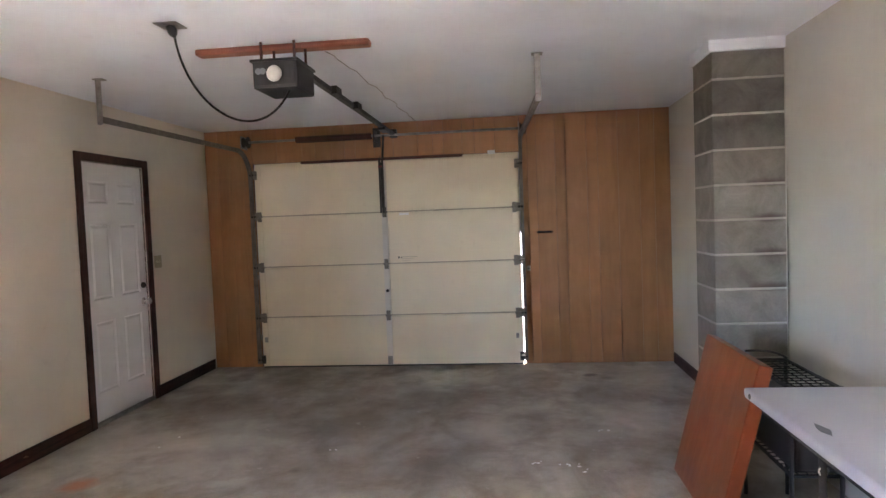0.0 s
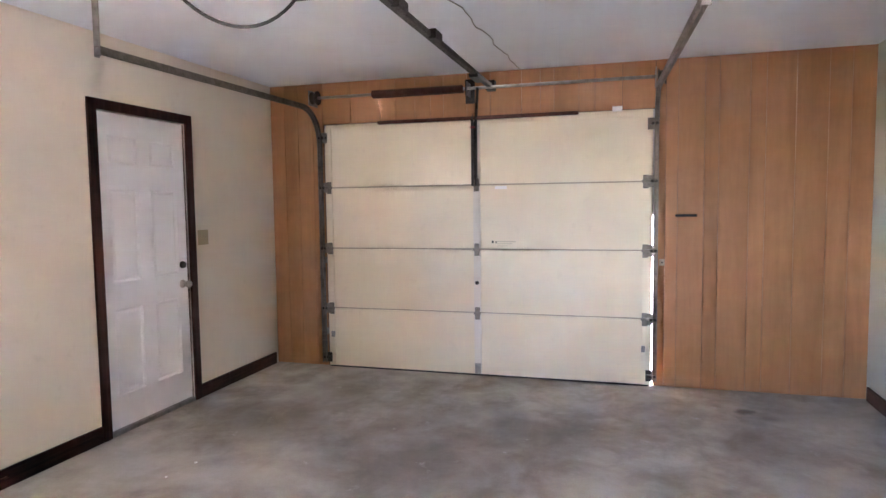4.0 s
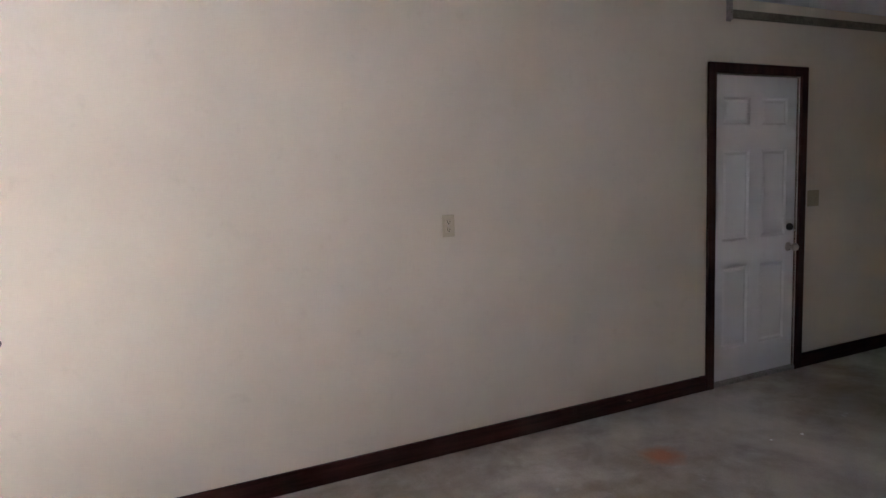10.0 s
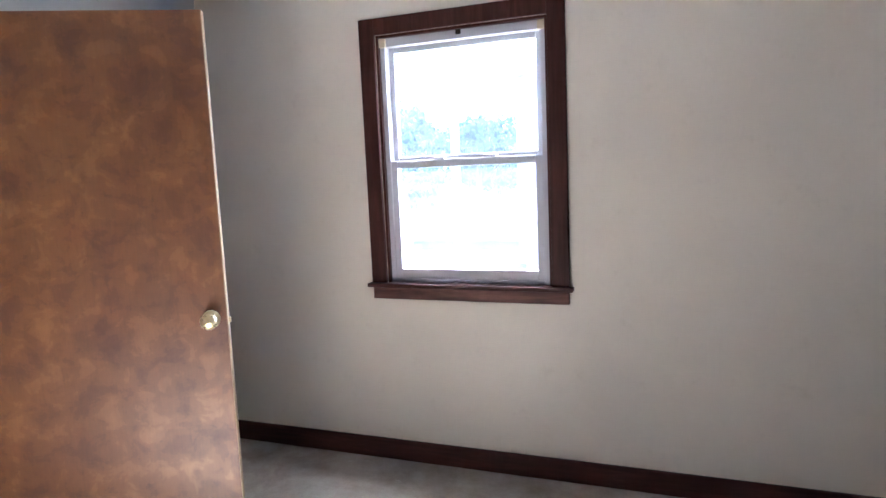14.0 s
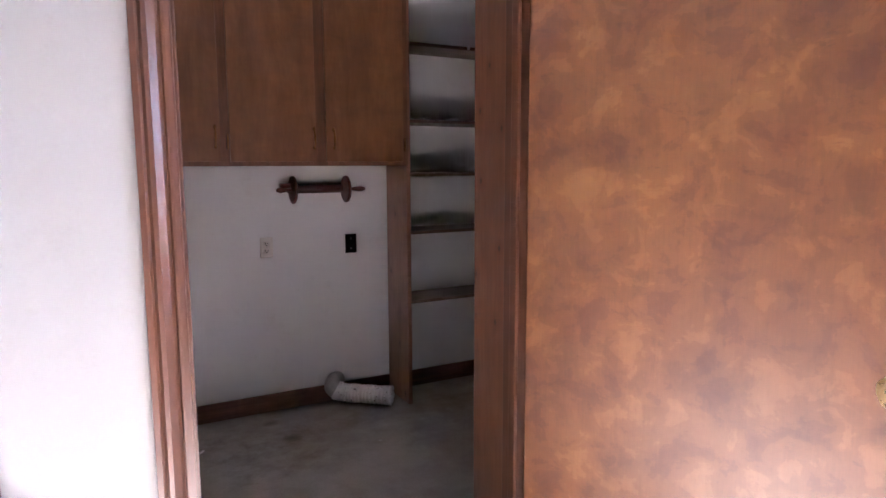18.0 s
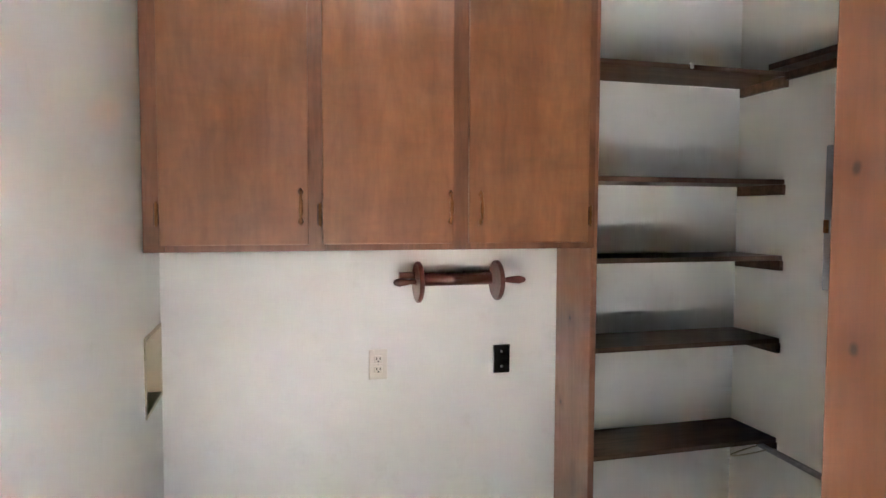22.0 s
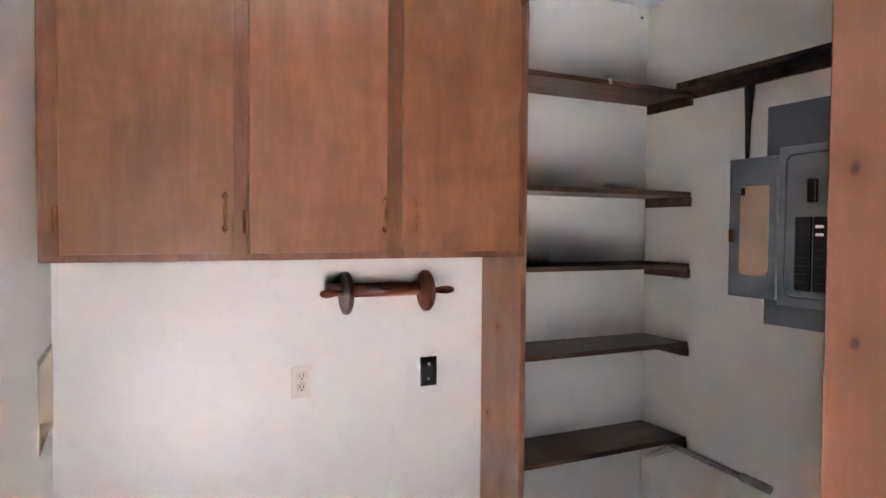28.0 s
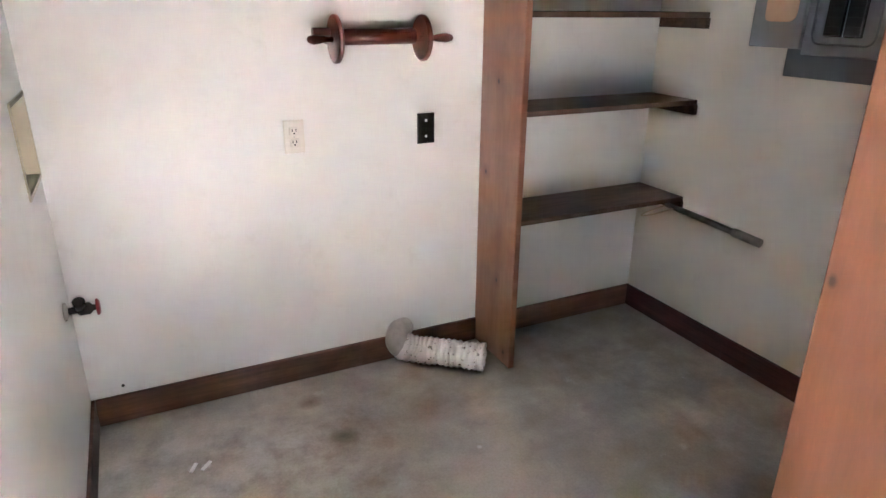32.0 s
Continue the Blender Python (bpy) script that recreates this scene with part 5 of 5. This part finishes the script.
part("handle", turned((XLL - 0.088, VY, VZ), (XLL - 0.098, VY, VZ), [(0, 0.026), (0.5, 0.028), (1, 0.02)], 8), REDP, va, "small red handle")

# ---- small marks ----
hole = thing("wall_hole", "small dark screw hole above the pine baseboard", "hole", (2.284, YL, 0.136))
part("hole", turned((2.284, YL, 0.136), (2.284, YL + 0.002, 0.136), [(0, 0.006), (1, 0.005)], 10), SLOT, hole)
hook = thing("wall_screw", "dark screw head high on the laundry wall", "screw", (0.04, YL, 2.50))
part("head", turned((0.04, YL, 2.505), (0.04, YL + 0.006, 2.505), [(0, 0.005), (0.6, 0.006), (1, 0.003)], 10), DARKMETAL, hook)
clip = thing("shelf_clip", "small white clip on the top shelf's front edge", "clip", (0.45, -9.755, 2.10))
part("clip", boxes((0.443, 0.457, -9.757, -9.750, 2.104, 2.126), (0.443, 0.457, -9.775, -9.750, 2.120, 2.125), bevel=0.002), WPAPER, clip)
nick = thing("baseboard_nick", "pale splintered nick in the dark baseboard", "nick", (0.016, -2.75, 0.06))
part("splinter", boxes((0.0155, 0.0172, -2.775, -2.742, 0.060, 0.065), (0.0155, 0.0168, -2.755, -2.73, 0.053, 0.056)), BOARDW, nick)

for x, y, turn in ((2.105, -9.648, 62), (2.066, -9.642, 48)):
    sv = thing("plastic_sliver", "small white plastic sliver lying on the concrete", "sliver", (x, y, 0.0), "slivers on the floor")
    piece = part("sliver", boxes((-0.022, 0.022, -0.006, 0.006, 0.001, 0.006), bevel=0.002), WPAPER, sv)
    piece.matrix_world = pose(x, y, 0.0, 0, 0, turn)

# ---- ceiling bulb of the laundry ----
lb = thing("ceiling_bulb", "bare frosted bulb in a ceiling socket", "light bulb", (1.06, -9.15, H))
part("socket", turned((1.06, -9.15, H), (1.06, -9.15, H - 0.04), [(0, 0.05), (0.4, 0.045), (0.5, 0.022), (1, 0.02)], 20), IVORY, lb)
part("bulb", turned((1.06, -9.15, H - 0.04), (1.06, -9.15, H - 0.13), [(0, 0.014), (0.25, 0.018), (0.5, 0.029), (0.75, 0.030), (0.93, 0.018), (1, 0.003)], 20), BULB, lb, "frosted bulb")

# ---- boards by the partition ----
pl = thing("tan_plank", "light tan wooden board leaning on the partition", "board", (2.8, YB, 0))
part("board", boxes((2.675, 2.87, YB + 0.03, YB + 0.068, 0, 1.085), bevel=0.004), TANW, pl)
for x0, top, y in ((2.64, 0.84, 0.012), (2.60, 0.70, 0.075)):
    dk = thing("dark_plank", "dark mahogany board stood against the partition", "board", (x0, YB, 0), "dark boards")
    part("board", boxes((x0, 2.95, YB + y, YB + y + 0.016, 0, top), bevel=0.003), MAHOG, dk)

# ---- outside ----
GRASS = paint("dry_lawn", (0.023, 0.022, 0.023), 0.9, 0.3, 60, 0.5)
ground = structure("ground", boxes((-400, -T - 0.02, -400, 400, -0.5, -0.4), (XRN + T + 0.02, 400, -400, 400, -0.5, -0.4), (-T - 0.02, XRN + T + 0.02, T + 0.02, 400, -0.5, -0.4), (-T - 0.02, XRN + T + 0.02, -400, YL - T - 0.02, -0.5, -0.4)), GRASS, "dry lawn beyond the wall", "ground")
BARK = wood("grey_bark", (0.05, 0.04, 0.03), (0.12, 0.10, 0.08), rough=0.9, relief=0.6)
LEAFG = paint("blue_green_foliage", (0.050, 0.098, 0.105), 0.7, 0.4, 40, 0.3)
GREYW = wood("weathered_grey_timber", (0.20, 0.19, 0.18), (0.34, 0.33, 0.31), rough=0.8)
FENCEW = wood("dim_grey_fence_board", (0.10, 0.095, 0.11), (0.17, 0.16, 0.18), rough=0.8)
BRICKM = paint("dull_purple_brick", (0.12, 0.075, 0.10), 0.9, 0.25, 80, 0.4)


def foliage(centre, size, count, seed, leaf=0.085):
    """Many small folded leaves scattered through an uneven cloud."""
    r = random.Random(seed)
    vs, fs = [], []
    for _ in range(count):
        d = Vector((r.gauss(0, 1), r.gauss(0, 1), r.gauss(0, 1))).normalized()
        k = (0.55 + 0.45 * r.random()) * (0.75 + 0.5 * noise.noise(d * 2.3 + Vector((seed, 0, 0))))
        p = Vector(centre) + Vector((d.x * size[0], d.y * size[1], d.z * size[2])) * k
        e = Euler((r.uniform(0, 6), r.uniform(0, 6), r.uniform(0, 6))).to_matrix()
        s = leaf * r.uniform(0.6, 1.5)
        b0 = len(vs)
        vs += [tuple(p + e @ Vector(q) * s) for q in ((-1, 0, 0), (0, 0.5, 0.15), (1, 0, 0), (0, -0.5, 0.15))]
        fs.append((b0, b0 + 1, b0 + 2, b0 + 3))
    me = bpy.data.meshes.new("crown")
    me.from_pydata(vs, [], fs)
    me.materials.append(LEAFG)
    return me


def tree(name, label, at, height, size, count, seed):
    t = thing(name, label, "tree" if "tree" in name else "bush", at)
    x, y, z = at
    bm = tube([(x, y, z), (x + 0.05, y, z + height * 0.4), (x, y + 0.08, z + height * 0.75)], [0.13, 0.09, 0.04], 10)
    for k in range(5):
        a = k * 1.3 + seed
        tube([(x + 0.02, y, z + height * (0.35 + 0.06 * k)), (x + size[0] * 0.6 * math.cos(a), y + size[1] * 0.6 * math.sin(a), z + height * (0.6 + 0.07 * k))], [0.05, 0.012], 7, bm)
    part("trunk", bm, BARK, t)
    me = foliage((x, y, z + height * 0.68), size, count, seed)
    ob = new("crown", me)
    ob.parent = t
    ob.matrix_parent_inverse = t.matrix_world.inverted()


tree("tree", "leafy backlit tree beyond the window", (-8.6, -10.6, -0.4), 3.1, (1.05, 1.0, 1.1), 6500, 3)
tree("tree", "small leafy tree in the far yard", (-16.0, -11.4, -0.4), 3.9, (1.5, 1.9, 1.0), 5000, 8)
tree("bush", "dark hedge bush across the yard", (-19.0, -11.6, -0.4), 2.6, (1.0, 3.2, 1.1), 7000, 5)
perg = thing("pergola", "weathered grey timber pergola in the yard", "pergola", (-9.0, -9.2, -0.4))
for y in (-9.67, -8.36):
    part("post", boxes((-9.06, -8.94, y - 0.07, y + 0.07, -0.4, 2.44), bevel=0.01), GREYW, perg)
part("beam", boxes((-9.08, -8.92, -10.3, -8.1, 2.44, 2.64), bevel=0.01), GREYW, perg)
for k in range(6):
    part("rafter", boxes((-11.2, -8.7, -10.2 + 0.4 * k, -10.14 + 0.4 * k, 2.64, 2.78), bevel=0.005), GREYW, perg)
hs = thing("brick_building", "dull brick outbuilding beside the yard", "building", (-8.6, -7.5, -0.4))
part("wall", boxes((-11.0, -8.4, -8.17, -7.9, -0.4, 3.0)), BRICKM, hs)
part("roof", boxes((-11.2, -8.2, -8.3, -7.75, 3.0, 3.12), bevel=0.01), GREYW, hs)
for k in range(15):
    part("brick_course", boxes((-8.4, -8.385, -8.165, -7.905, 0.0 + k * 0.2, 0.0 + k * 0.2 + 0.17), bevel=0.004), BRICKM, hs)
fence = thing("yard_fence", "weathered grey board fence along the yard", "fence", (-12.5, -11, -0.4))
for k in range(7):
    part("board", boxes((-12.52, -12.49, -14.5, -7.7, -0.4 + 0.165 * k, -0.242 + 0.165 * k), bevel=0.004), FENCEW, fence)
for y in (-13.6, -11.9, -10.2, -8.5):
    part("post", boxes((-12.60, -12.521, y - 0.05, y + 0.05, -0.4, 0.80), bevel=0.006), FENCEW, fence)

# ---- paint flakes on the garage floor ----
rf = random.Random(12)
vs, fs = [], []
for cx, cy, spread, num in ((2.046, -2.458, 0.01, 2), (1.98, -2.47, 0.01, 1), (3.343, -2.685, 0.02, 4), (3.526, -2.70, 0.03, 5), (3.591, -2.724, 0.02, 4), (3.643, -2.79, 0.02, 3), (3.85, -2.1, 0.05, 3), (0.9, -2.3, 0.1, 2)):
    for _ in range(num):
        p = Vector((cx + rf.gauss(0, spread), cy + rf.gauss(0, spread), 0.0015))
        a, s_ = rf.uniform(0, 6.28), rf.uniform(0.006, 0.014)
        k = len(vs)
        ring_ = [p + s_ * rf.uniform(0.5, 1) * Vector((math.cos(a + q * 1.256), math.sin(a + q * 1.256), 0)) for q in range(5)]
        vs += [tuple(q) for q in ring_] + [tuple(q + Vector((0, 0, 0.002))) for q in ring_]
        fs += [tuple(range(k + 5, k + 10)), tuple(range(k + 4, k - 1, -1))] + [(k + q, k + (q + 1) % 5, k + 5 + (q + 1) % 5, k + 5 + q) for q in range(5)]
fm = bpy.data.meshes.new("paint_flakes")
fm.from_pydata(vs, [], fs)
fm.materials.append(WPAPER)
tagged(new("paint_flakes", fm), "small white paint flakes scattered on the concrete floor", "flakes", kind="stuff")

# ---- panelling boards ----
def panelling(edges, z0, z1):
    """Random-width boards between the given grooves."""
    for a, b in zip(edges, edges[1:]):
        part("panel_board", boxes((a + 0.0012, b - 0.0018, 0.012, 0.03, z0, z1), bevel=0.002), PANEL, wall_front)


panelling((0.002, 0.145, 0.28, 0.428, GD0 - 0.004), 0.002, H - 0.002)
panelling((GD1 + 0.004, 3.44, 3.53, 3.719, 3.821, 4.032, 4.142, 4.341, 4.553, 4.698, XR), 0.002, H - 0.002)
panelling((GD0 - 0.002, 0.80, 1.08, 1.22, 1.40, 1.54, 1.655, 1.86, 2.06, 2.32, 2.474, 2.584, 2.78, 2.905, 3.115, GD1 + 0.002), GDH + 0.004, H - 0.002)
